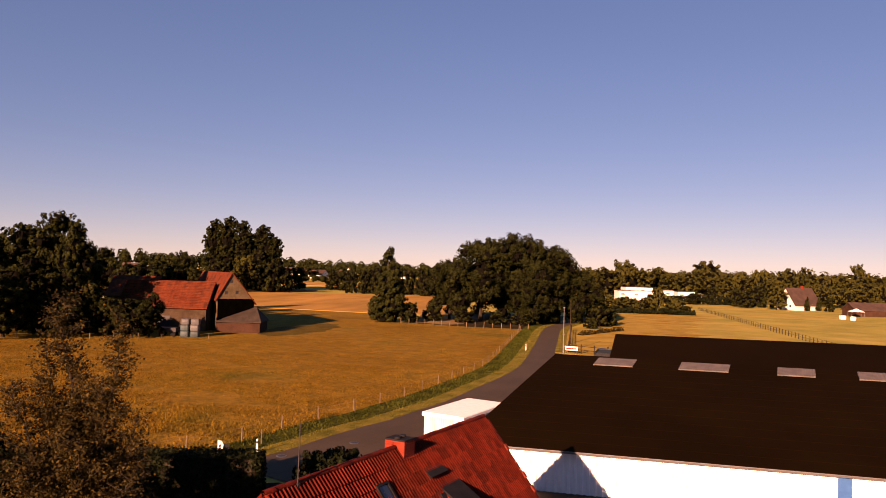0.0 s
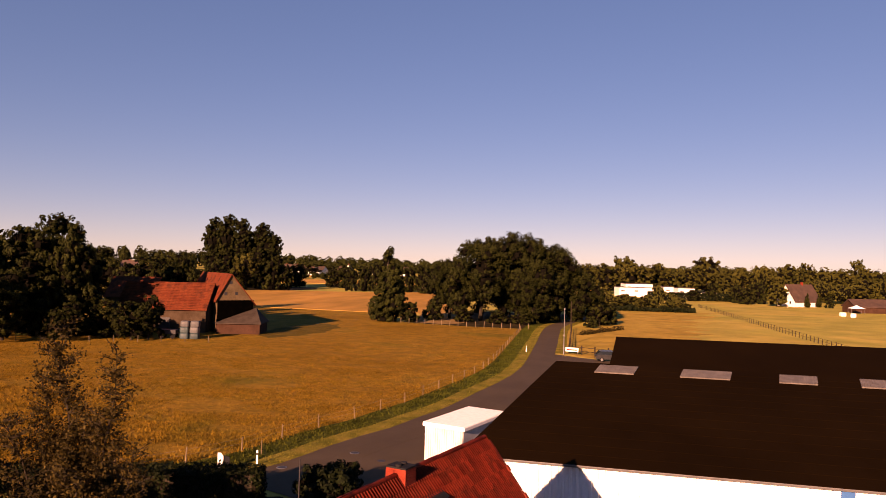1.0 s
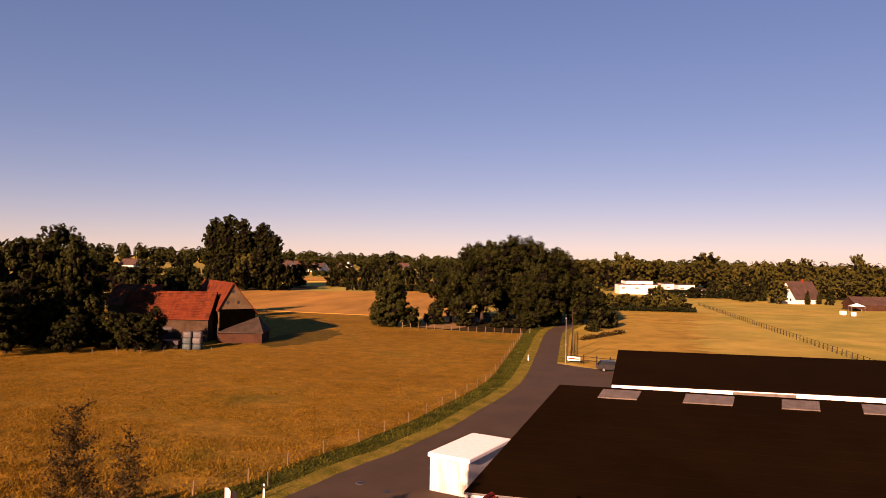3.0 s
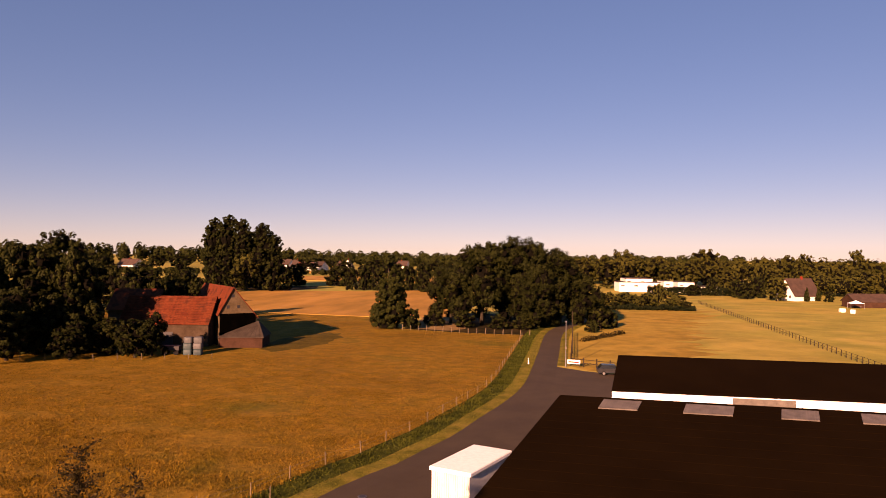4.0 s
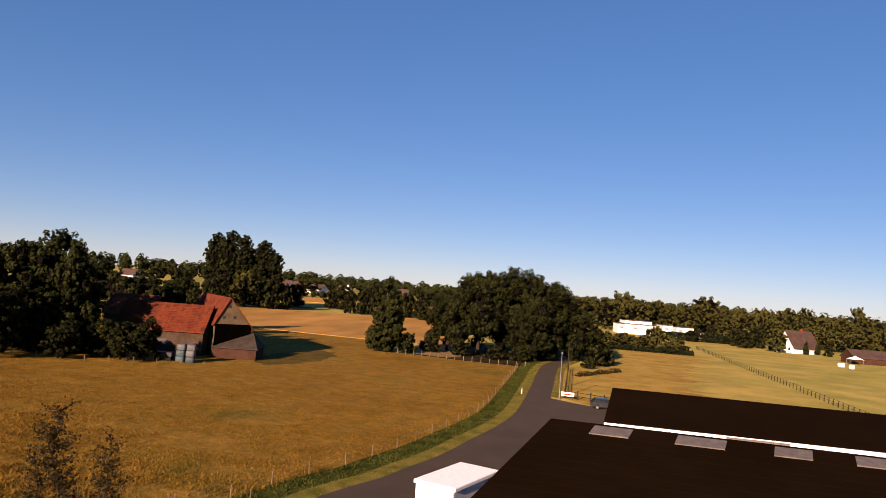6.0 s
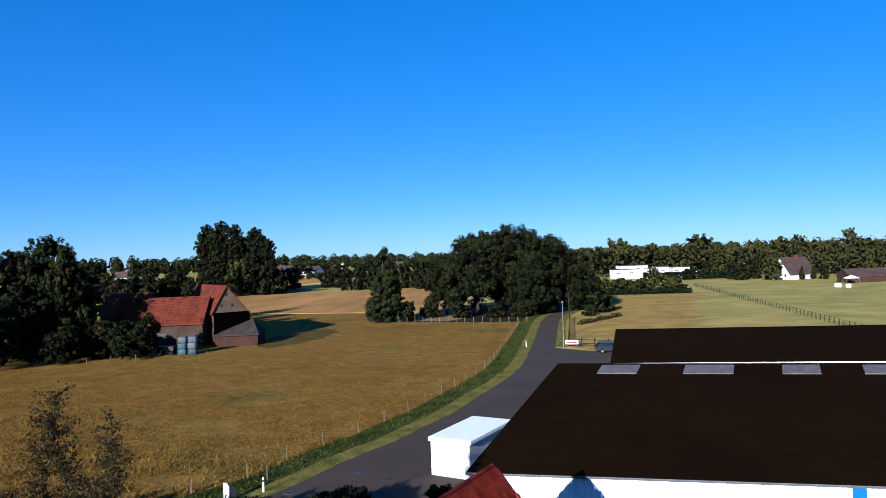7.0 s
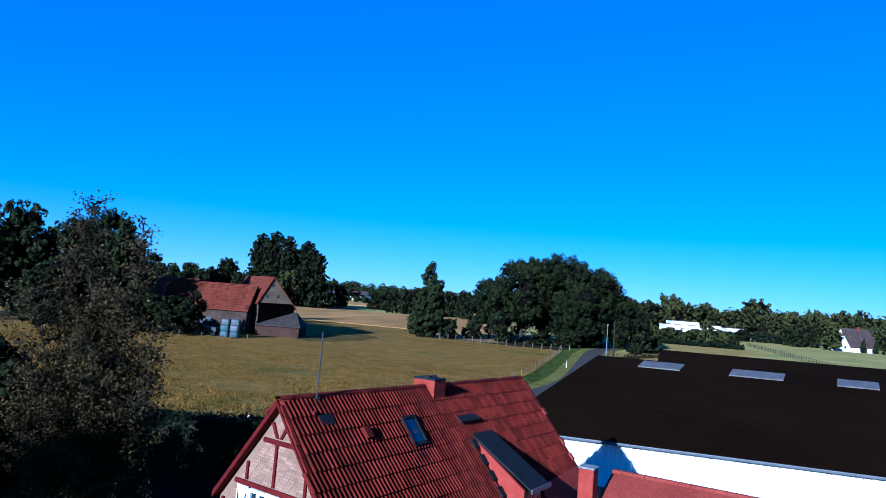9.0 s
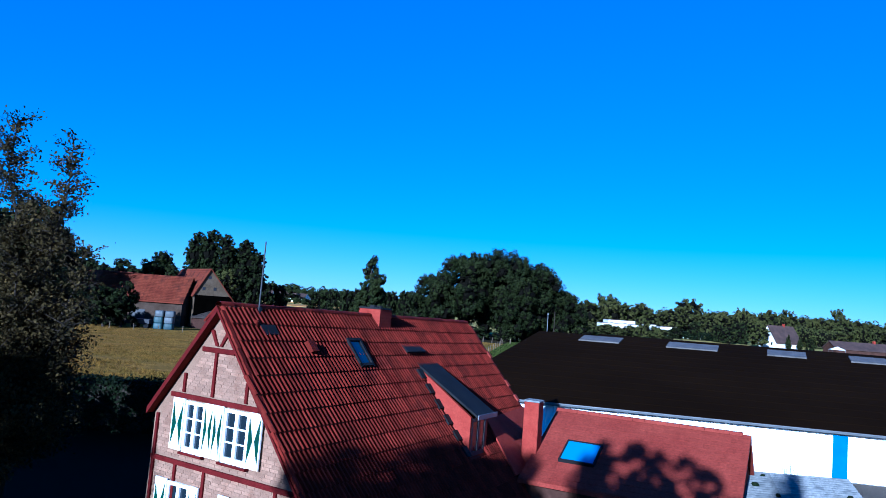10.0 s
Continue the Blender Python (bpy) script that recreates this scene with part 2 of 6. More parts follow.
M_LUSH = material("moist_grass", [(0.0612, 0.0462, 0.0096), (0.0828, 0.0581, 0.012)], scale=0.2, fine=1.6, rough=0.95, bump=0.8, depth=0.2, vary=0, far=0.4)
M_STONE = material("pale_stone", [(0.1197, 0.1197, 0.1131), (0.173, 0.173, 0.1663), (0.0865, 0.0898, 0.0898)], scale=2, fine=16, rough=0.85, bump=0.4, vary=0.3)
M_TEALWRAP = material("teal_bale_wrap", [(0.0147, 0.03185, 0.03528), (0.0294, 0.0539, 0.0588)], scale=2, fine=10, rough=0.45, bump=0.2, vary=0.12, grain=0.3)
# dark brown ground tone that paints the shade beneath trees
M_GROVESHADE = material("woodland_floor_shade", [(0.0115, 0.0096, 0.0045), (0.0256, 0.0192, 0.0083), (0.0448, 0.0307, 0.0115)], scale=0.25, fine=3, rough=0.95, bump=0.5, depth=0.08, vary=0)
M_CAR = material("silver_car_paint", [(0.0302, 0.0312, 0.0333), (0.0403, 0.0418, 0.0444)], scale=1, fine=10, rough=0.3, bump=0, metal=0.5, vary=0, grain=0.35)
M_TYRE = material("tyre_rubber", [(0.0079, 0.0079, 0.0079), (0.0132, 0.0132, 0.0132)], scale=3, fine=30, rough=0.9, vary=0)
M_SAND = material("sandy_track", [(0.17, 0.105, 0.05), (0.23, 0.145, 0.07), (0.13, 0.085, 0.04)], scale=0.3, fine=3, rough=0.95, bump=0.5, depth=0.06, vary=0, far=0.2)
# near-black that puts the shade between leaf clumps into the crown's inside
M_CROWNSHADE = material("painted_crown_shade", [(0.002, 0.0018, 0.001), (0.004, 0.0035, 0.002)], scale=1.5, fine=6, rough=0.95, bump=0.4, vary=0)
# near-black colour for the shade painted under the barn gable
M_BAYSHADE = material("painted_bay_shade", [(0.00056, 0.00049, 0.00042), (0.00112, 0.00091, 0.0007)], scale=0.8, fine=6, rough=0.95, gloss=0.0, bump=0.4, vary=0)
M_PANE = glass("window_glass", (0.01, 0.015, 0.02))
# blue base colour paints the sky's reflection into the annex roof window
M_SKYPANE = glass("glass_painted_sky", (0.05, 0.16, 0.36), 0.10)


# ---- building blocks ----
class Form:
    """Collects vertices and faces of one mesh."""

    def __init__(self, m=None):
        self.v, self.f, self.m = [], [], m or Matrix()

    def add(self, pts, faces):
        k = len(self.v)
        self.v += [tuple(self.m @ Vector(p)) for p in pts]
        self.f += [tuple(k + i for i in f) for f in faces]
        return self

    def box(self, x0, x1, y0, y1, z0, z1):
        p = [(x, y, z) for z in (z0, z1) for y in (y0, y1) for x in (x0, x1)]
        return self.add(p, [(0, 2, 3, 1), (4, 5, 7, 6), (0, 1, 5, 4), (1, 3, 7, 5), (3, 2, 6, 7), (2, 0, 4, 6)])

    def bevelled(self, x0, x1, y0, y1, z0, z1, c):
        """A box with chamfered upright and top edges."""
        ring = lambda q, z: [(x0 + q, y0 + c, z), (x0 + c, y0 + q, z), (x1 - c, y0 + q, z), (x1 - q, y0 + c, z), (x1 - q, y1 - c, z), (x1 - c, y1 - q, z), (x0 + c, y1 - q, z), (x0 + q, y1 - c, z)]
        p = ring(0, z0) + ring(0, z1 - c) + ring(c * 0.7, z1)
        f = [tuple(range(7, -1, -1)), tuple(range(16, 24))]
        for k in (0, 8):
            f += [(k + i, k + (i + 1) % 8, k + 8 + (i + 1) % 8, k + 8 + i) for i in range(8)]
        return self.add(p, f)

    def prism(self, poly, d):
        """A polygon (list of 3D points) pushed along the vector d."""
        n = len(poly)
        q = [tuple(Vector(p) + Vector(d)) for p in poly]
        return self.add(list(poly) + q, [tuple(range(n - 1, -1, -1)), tuple(range(n, 2 * n))] + [(i, (i + 1) % n, n + (i + 1) % n, n + i) for i in range(n)])

    def rod(self, a, b, r0, r1=None, n=8):
        r1 = r0 if r1 is None else r1
        a, b = Vector(a), Vector(b)
        z = (b - a).normalized()
        x = z.orthogonal().normalized()
        y = z.cross(x)
        ring = lambda c, r: [tuple(c + r * (math.cos(2 * math.pi * i / n) * x + math.sin(2 * math.pi * i / n) * y)) for i in range(n)]
        return self.add(ring(a, r0) + ring(b, r1), [tuple(range(n - 1, -1, -1)), tuple(range(n, 2 * n))] + [(i, (i + 1) % n, n + (i + 1) % n, n + i) for i in range(n)])

    def mesh(self, name, mat):
        me = bpy.data.meshes.new(name)
        me.from_pydata(self.v, [], self.f)
        me.materials.append(mat)
        me.update()
        return me


def part(name, form, mat, parent=None, label="", kind="", smooth=False):
    me = form if isinstance(form, bpy.types.Mesh) else form.mesh(name, mat)
    if smooth:
        me.polygons.foreach_set("use_smooth", [True] * len(me.polygons))
    ob = new(name, me)
    ob.parent = parent
    return tagged(ob, label=label, kind=kind)


def thing(name, label, category, m=None, group=""):
    ob = new(name)
    ob.empty_display_size = 0.2
    if m is not None:
        ob.matrix_world = m
    return tagged(ob, label=label, category=category, group=group)


def cards(name, c, nrm, size, rng, mat, aspect=1.0):
    """Many small leaf quads: centres c, rough normals nrm, sizes size."""
    k = len(c)
    nrm = nrm / (np.linalg.norm(nrm, axis=1, keepdims=True) + 1e-9)
    t = np.cross(nrm, rng.normal(size=(k, 3)))
    t /= np.linalg.norm(t, axis=1, keepdims=True) + 1e-9
    b = np.cross(nrm, t)
    s = (size * np.ones(k))[:, None]
    fold = nrm * s * 0.18
    v = np.stack([c - t * s * aspect, c - b * s * 0.55 + fold, c + t * s * aspect, c + b * s * 0.55 + fold], 1).reshape(-1, 3)
    me = bpy.data.meshes.new(name)
    me.vertices.add(4 * k)
    me.vertices.foreach_set("co", v.ravel().astype(np.float32))
    me.loops.add(4 * k)
    me.loops.foreach_set("vertex_index", np.arange(4 * k, dtype=np.int32))
    me.polygons.add(k)
    me.polygons.foreach_set("loop_start", np.arange(0, 4 * k, 4, dtype=np.int32))
    me.polygons.foreach_set("loop_total", np.full(k, 4, dtype=np.int32))
    me.materials.append(mat)
    me.update()
    me.validate()
    return me


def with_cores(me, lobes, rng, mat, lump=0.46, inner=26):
    """Adds dense lumps and inner leaf cards, crown shade painted into their near-black colour, inside each lobe of a
    leaf mesh, so that crowns are opaque within.
    """
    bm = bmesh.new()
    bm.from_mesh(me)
    me.materials.append(M_CROWNSHADE)
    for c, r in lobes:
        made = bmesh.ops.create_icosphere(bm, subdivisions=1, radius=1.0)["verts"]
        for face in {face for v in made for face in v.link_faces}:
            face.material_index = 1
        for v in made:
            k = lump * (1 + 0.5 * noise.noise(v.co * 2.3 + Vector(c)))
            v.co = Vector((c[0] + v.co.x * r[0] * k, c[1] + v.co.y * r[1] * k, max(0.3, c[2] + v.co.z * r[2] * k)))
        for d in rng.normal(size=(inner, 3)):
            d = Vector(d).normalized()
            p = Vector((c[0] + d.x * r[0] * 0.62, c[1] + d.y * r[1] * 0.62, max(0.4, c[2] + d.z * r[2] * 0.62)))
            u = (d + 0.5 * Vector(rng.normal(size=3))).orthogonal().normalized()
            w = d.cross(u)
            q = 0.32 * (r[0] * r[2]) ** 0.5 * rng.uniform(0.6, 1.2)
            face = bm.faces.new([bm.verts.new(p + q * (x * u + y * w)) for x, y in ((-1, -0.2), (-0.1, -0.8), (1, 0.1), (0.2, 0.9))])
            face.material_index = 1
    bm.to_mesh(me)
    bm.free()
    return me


def on_ball(rng, k):
    d = rng.normal(size=(k, 3))
    return d / np.linalg.norm(d, axis=1, keepdims=True)


def tree(name, label, seed, h, w, base, mat, style="round", clumps=170, leaves=42, leaf=0.34, bark=None, category="tree"):
    """A tapered trunk with limbs and a crown of leaf clumps, at the origin."""
    rng = np.random.default_rng(seed)
    top = thing(name, label, category)
    lobes = []
    if style == "column":
        k = 7
        for i in range(k):
            f = (i + 0.5) / k
            r = w * 0.5 * (0.7 + 0.3 * math.sin(math.pi * f)) * (1 if f < 0.85 else 0.8)
            lobes.append(((rng.normal() * w * 0.06, rng.normal() * w * 0.06, base + (h - base) * f), (r, r, (h - base) / k * (1.25 if i < k - 1 else 0.6))))
    elif style == "spire":
        k = 8
        for i in range(k):
            f = (i + 0.5) / k
            r = w * 0.5 * (1.0 - 0.86 * f ** 1.25) * (0.8 + 0.2 * min(1, 4 * f)) + 0.15
            lobes.append(((rng.normal() * w * 0.06, rng.normal() * w * 0.06, base + (h - base) * f), (r, r, (h - base) / k * 1.0)))
    else:
        lobes.append(((0, 0, base + (h - base) * 0.48), (w * 0.36, w * 0.36, (h - base) * 0.42)))
        for i in range(26):
            a, f = 2.4 * i + rng.uniform(-0.4, 0.4), rng.uniform(0.06, 0.88)
            ring = w * 0.5 * math.sin(math.pi * (0.24 + 0.62 * f)) * rng.uniform(0.62, 0.86)
            r = w * rng.uniform(0.10, 0.19)
            lobes.append(((ring * math.cos(a), ring * math.sin(a), base + (h - base) * f), (r, r, r * 0.95)))
        lobes.append(((rng.normal() * w * 0.06, rng.normal() * w * 0.06, h - w * 0.17), (w * 0.2, w * 0.2, w * 0.17)))
    weight = np.array([b[0] * b[1] + b[0] * b[2] for _, b in lobes])
    pick = rng.choice(len(lobes), clumps, p=weight / weight.sum())
    lc, lr = np.array([a for a, _ in lobes]), np.array([b for _, b in lobes])
    d = on_ball(rng, clumps)
    d[:, 2] += 0.15
    cc = lc[pick] + d * lr[pick] * rng.uniform(0.68, 1.02, (clumps, 1))
    cr = np.clip(w * rng.uniform(0.032, 0.062, clumps), 0.25, 0.85)
    which = np.repeat(np.arange(clumps), leaves)
    off = on_ball(rng, len(which)) * rng.uniform(0.4, 1.05, (len(which), 1)) ** 0.6
    c = cc[which] + off * cr[which][:, None]
    c[:, 2] = np.maximum(c[:, 2], 0.15 + 0.3 * rng.random(len(c)))
    n = 1.0 * off + 0.26 * rng.normal(size=c.shape) + 0.4 * d[which]
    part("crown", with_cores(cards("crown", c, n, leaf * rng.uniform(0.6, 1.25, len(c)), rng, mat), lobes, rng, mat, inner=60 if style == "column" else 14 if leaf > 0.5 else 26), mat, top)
    f = Form()
    th = base + (h - base) * 0.8
    r = 0.018 * h + 0.06
    lean = rng.normal(size=2) * 0.02 * h
    at = lambda q: Vector((lean[0] * q * q, lean[1] * q * q, th * q))
    for i in range(5):
        f.rod(at(i / 5), at((i + 1) / 5), r * (1 - 0.17 * i) * (1.35 if i == 0 else 1), r * (1 - 0.17 * (i + 1)), 8)
    for k in range(min(9, len(lobes))):
        q = 0.28 + 0.06 * k
        e = Vector(lobes[k + (1 if style == "round" else 0) if k + 1 < len(lobes) else k][0])
        s = at(q)
        mid = s.lerp(e, 0.5) + Vector((0, 0, -0.04 * h))
        f.rod(s, mid, r * 0.42, r * 0.28, 6).rod(mid, e, r * 0.28, r * 0.1, 6)
    part("trunk", f, bark or M_BARK, top)
    return top


def grown(kind, x, y, h, w, turn, label=""):
    """A copy of a (tree, height, width), scaled to h and w."""
    proto, h0, w0 = kind
    ob = copy_thing(proto, pose(x, y, 0, 0, 0, turn) @ Matrix.Diagonal((w / w0, w / w0, h / h0, 1)))
    return tagged(ob, label=label) if label else ob


def planted(ob, x, y, h, w, turn=0):
    ob.matrix_world = pose(x, y, 0, 0, 0, turn)
    return ob, h, w


# ---- ground ----
def sheet(name, pts, z, mat, label, category, skirt=0.0):
    """A flat piece of ground, or a low slab if skirt is given."""
    f = Form()
    n = len(pts)
    f.add([(x, y, z) for x, y in pts], [tuple(range(n))])
    if skirt:
        f.add([(x, y, z) for x, y in pts] + [(x, y, z - skirt) for x, y in pts], [(i, n + i, n + (i + 1) % n, (i + 1) % n) for i in range(n)])
    ob = part(name, f, mat, None, label, "structure")
    return tagged(ob, category=category)


sheet("ground", [(-4200, -600), (4200, -600), (4200, 4400), (-4200, 4400)], 0.0, M_PASTURE, "wide flat farmland of dry pasture reaching the horizon", "ground")

# left-hand edge of the country lane, from beside the farmhouse to the oaks
LANE = [(-60, 15), (-40, 23), (-27, 31), (-20.8, 36.6), (-18.2, 39.8), (-15.9, 43.5), (-14.2, 48.5), (-12.8, 52), (-11.3, 55), (-9.8, 59.7), (-8.1, 64.6), (-6.2, 73.0), (-4.4, 80.5), (-2.9, 89.3), (-2.1, 100), (-1.3, 123), (-0.2, 154), (2.6, 172), (7.5, 190), (15, 215)]


def along(line, step):
    """Points and unit directions at even steps of a smoothed line."""
    p = [Vector((*q, 0)) for q in line]
    out = []
    for i in range(len(p) - 1):
        a, b, c, d = p[max(i - 1, 0)], p[i], p[i + 1], p[min(i + 2, len(p) - 1)]
        k = max(1, int((c - b).length / step))
        for j in range(k):
            t = j / k
            q = 0.5 * ((2 * b) + (c - a) * t + (2 * a - 5 * b + 4 * c - d) * t * t + (3 * b - a - 3 * c + d) * t ** 3)
            out.append(q)
    out.append(p[-1])
    dirs = [(out[min(i + 1, len(out) - 1)] - out[max(i - 1, 0)]).normalized() for i in range(len(out))]
    return out, dirs


def ribbon(line, step, profile):
    """A strip with the cross-section profile [(offset to the right, height), ...]."""
    pts, dirs = along(line, step)
    f, k = Form(), len(profile)
    v = []
    for q, d in zip(pts, dirs):
        r = Vector((d.y, -d.x, 0))
        v += [tuple(q + r * o + Vector((0, 0, z))) for o, z in profile]
    f.add(v, [(i * k + j, i * k + j + 1, (i + 1) * k + j + 1, (i + 1) * k + j) for i in range(len(pts) - 1) for j in range(k - 1)])
    return f


lane = part("road", ribbon(LANE, 2.0, [(-0.05, 0.0), (0, 0.05), (1.85, 0.09), (3.65, 0.05), (3.7, 0.0)]), M_ASPHALT, None, "narrow grey asphalt country lane between meadow and halls", "structure")
tagged(lane, category="road")
verge = part("verge", ribbon(LANE, 2.0, [(-1.75, 0.045), (-0.9, 0.10), (0.02, 0.055)]), M_VERGE, None, "yellow-green mown grass verge along the lane", "structure")
ditch = part("ditch", ribbon(LANE, 2.0, [(-4.4, 0.014), (-3.5, 0.016), (-2.4, 0.03), (-1.75, 0.045)]), M_DITCH, None, "dark weedy ditch between verge and meadow", "structure")
tagged(ditch, category="ditch")
tagged(verge, category="verge")
verge2 = part("verge", ribbon([(-1.75, 110)] + LANE[15:], 2.0, [(3.65, 0.055), (4.2, 0.08), (5.2, 0.012)]), M_VERGE, None, "narrow dry grass verge beside the lane", "structure")
tagged(verge2, category="verge")

sheet("meadow", [(-19, 36), (-14.5, 44), (-12.5, 52.5), (-9.5, 62), (-7.0, 72), (-5.3, 85), (-3.9, 104), (-3.4, 130), (-3.0, 151), (-17, 152), (-33, 157), (-48, 185), (-79, 190), (-120, 196), (-150, 120), (-120, 60), (-60, 20), (-40, 26)], 0.006, M_MEADOW, "dry orange-brown hay meadow inside a post fence", "meadow")
moist = random.Random(4)
sheet("moist_patch", [(-46 + (4.5 + 1.6 * moist.random()) * math.cos(a) + 0.9 * math.sin(a), 130 + (13 + 4 * moist.random()) * math.sin(a)) for a in np.linspace(0, 2 * math.pi, 40)[:-1]], 0.009, M_LUSH, "greener moist grass in the meadow beside the barn", "meadow")
edge_rng = random.Random(8)
ragged = []
for (ax, ay), (bx, by) in (((23, 104), (30, 148)), ((30, 148), (41, 200)), ((41, 200), (48, 232))):
    for k in range(26):
        t = (k + 0.5 * edge_rng.random()) / 26
        ragged.append((ax + (bx - ax) * t + edge_rng.choice((-1, 1)) * edge_rng.random() ** 1.5 * 5.5, ay + (by - ay) * t))
sheet("paddock", [(4.4, 155), (3.0, 112), (6.3, 106.2), (20, 101.5)] + ragged + [(49, 235), (19, 230), (16, 192)], 0.006, M_PADDOCK, "dry golden paddock beside the lane", "meadow")
# dark sheet laid over the pasture to deepen the oaks' shade
sheet("grove_floor", [(-3.6, 151.2), (-17, 152.2), (-32.5, 157.2), (-31, 178), (-26, 188.5), (-24, 204), (12, 204), (8.6, 190), (3.6, 172), (0.8, 156)], 0.010, M_GROVESHADE, "ground under the oaks, tree shade painted into its dark colour", "ground")
sheet("sandy_ground", [(-38, 198), (-33, 205), (-26, 204), (-21, 188), (-19.5, 176), (-18.5, 161), (-21, 155.6), (-25, 156.6), (-29.5, 158.6), (-31.4, 170), (-33, 185)], 0.014, M_SAND, "bare sandy ground between the birch and the oaks", "ground")
# same painted shade beneath the far trees
sheet("spinney_floor", [(-166, 304), (-132, 303), (-116, 306), (-112, 330), (-118, 352), (-166, 352)], 0.010, M_GROVESHADE, "ground under the far row of trees, painted dark as their shade", "ground")
sheet("grain_field", [(-120, 196), (-79, 190.5), (-48, 185.5), (-27, 189), (-30, 300), (-60, 330), (-77, 312), (-132, 301), (-160, 262)], 0.10, M_CROP, "golden field of ripe standing grain", "field", 0.10)
sheet("stubble_field", [(-190, 420), (-60, 425), (-75, 520), (-210, 500)], 0.25, M_CROP, "far strip of harvested golden stubble", "field", 0.25)
sheet("far_field", [(-330, 600), (-60, 600), (-60, 660), (-330, 660)], 0.25, M_CROP, "distant pale harvested field", "field", 0.25)
sheet("yard", [(-0.5, 110), (2.2, 108.3), (6.0, 105.2), (11, 103.0), (24, 100), (24, 60), (-6.8, 60.5), (-4.2, 70), (-2.4, 84), (-1.2, 100)], 0.046, M_YARD, "paved grey yard entrance beside the halls", "yard")
sheet("forecourt", [(-17, 39.5), (-13.3, 44), (-9.4, 52.5), (-6.9, 60.4), (6, 60.4), (30, 44), (30, 20), (7, 18), (2, 30), (-6, 34)], 0.044, M_YARD, "grey paved forecourt between farmhouse and hall", "yard")
sheet("garden", [(-40, -8), (-40, 27), (-27, 31), (-17, 36.2), (-13.5, 37.5), (-6, 33.5), (2, 29), (7, 17.6), (30, 19), (30, -8)], 0.016, M_GARDEN, "garden lawn round the farmhouse, shade put into its near-black colour", "lawn")

# ---- grass as scattered tufts ----


def inside(poly, x, y):
    hit = np.zeros(len(x), bool)
    j = len(poly) - 1
    for i in range(len(poly)):
        (x0, y0), (x1, y1) = poly[i], poly[j]
        hit ^= ((y0 > y) != (y1 > y)) & (x < (x1 - x0) * (y - y0) / (y1 - y0 + 1e-12) + x0)
        j = i
    return hit


def tufts(name, label, x, y, size, mat, seed, blades=3, z=0.0, wide=0.42, lean=0.35):
    rng = np.random.default_rng(seed)
    k = len(x)
    c = np.repeat(np.stack([x, y, np.full(k, z)], 1), blades, 0)
    s = np.repeat(size, blades) * rng.uniform(0.6, 1.3, k * blades)
    c[:, :2] += rng.normal(size=(len(c), 2)) * 0.28 * s[:, None]
    a = rng.uniform(0, math.pi, len(c))
    side = np.stack([np.cos(a), np.sin(a), 0 * a], 1) * s[:, None] * wide
    tip = np.stack([rng.normal(size=len(c)) * lean, rng.normal(size=len(c)) * lean, np.ones(len(c))], 1) * s[:, None]
    v = np.stack([c - side, c + side, c + tip], 1).reshape(-1, 3)
    me = bpy.data.meshes.new(name)
    m = len(c)
    me.vertices.add(3 * m)
    me.vertices.foreach_set("co", v.ravel().astype(np.float32))
    me.loops.add(3 * m)
    me.loops.foreach_set("vertex_index", np.arange(3 * m, dtype=np.int32))
    me.polygons.add(m)
    me.polygons.foreach_set("loop_start", np.arange(0, 3 * m, 3, dtype=np.int32))
    me.polygons.foreach_set("loop_total", np.full(m, 3, dtype=np.int32))
    me.materials.append(mat)
    me.update()
    me.validate()
    ob = new(name, me)
    return tagged(ob, label=label, category="grass", kind="stuff")


rng = np.random.default_rng(5)
MEADOW = [(-24.5, 39.5), (-19.6, 45), (-17.2, 52), (-15.5, 57), (-13.3, 62.5), (-11.3, 69.5), (-9.4, 75), (-7.5, 85), (-6.4, 97), (-5.3, 119), (-4.4, 143), (-4.3, 150), (-33, 156), (-47.5, 184), (-78, 189), (-84, 150), (-66, 112), (-95, 92), (-70, 40), (-45, 30)]
gx, gy = rng.uniform(-80, -3, 170000), 30 + 158 * rng.random(170000) ** 1.4
hx, hy = np.repeat(rng.uniform(-80, -3, 15000), 7), np.repeat(30 + 110 * rng.random(15000) ** 1.5, 7)
gx, gy = np.concatenate([gx, hx + rng.normal(size=len(hx)) * 0.28]), np.concatenate([gy, hy + rng.normal(size=len(hy)) * 0.28])
keep = inside(MEADOW, gx, gy)
patch = np.array([noise.noise(Vector((a * 0.12, b * 0.3, 0))) for a, b in zip(gx, gy)])
keep &= patch + rng.normal(size=len(gx)) * 0.25 > -0.12
tufts("meadow_grass", "dry straw-coloured tufts of meadow grass", gx[keep], gy[keep], (0.075 + 0.10 * rng.random(keep.sum()) ** 1.6) * np.clip(1.85 - gy[keep] / 85, 0.42, 1.35), M_TUFT, 6, 3, 0.0, 0.24, 0.6)

lp, ld = along(LANE, 0.25)
vx, vy, wx, wy = [], [], [], []
for q, d in zip(lp, ld):
    r = Vector((d.y, -d.x, 0))
    if not 30 < q.y < 160:
        continue
    for _ in range(11):
        o = rng.uniform(-4.2, -1.65)
        vx.append(q.x + r.x * o + rng.normal() * 0.1), vy.append(q.y + r.y * o)
    for _ in range(4):
        o = rng.uniform(-1.75, -0.1)
        wx.append(q.x + r.x * o), wy.append(q.y + r.y * o)
tufts("ditch_growth", "dark green weeds standing in the roadside ditch", np.array(vx), np.array(vy), 0.08 + 0.11 * rng.random(len(vx)), M_DITCH, 7, 4)
tufts("verge_growth", "green mown grass on the roadside verge", np.array(wx), np.array(wy), 0.05 + 0.06 * rng.random(len(wx)), M_BLADE, 8, 4, 0.05)

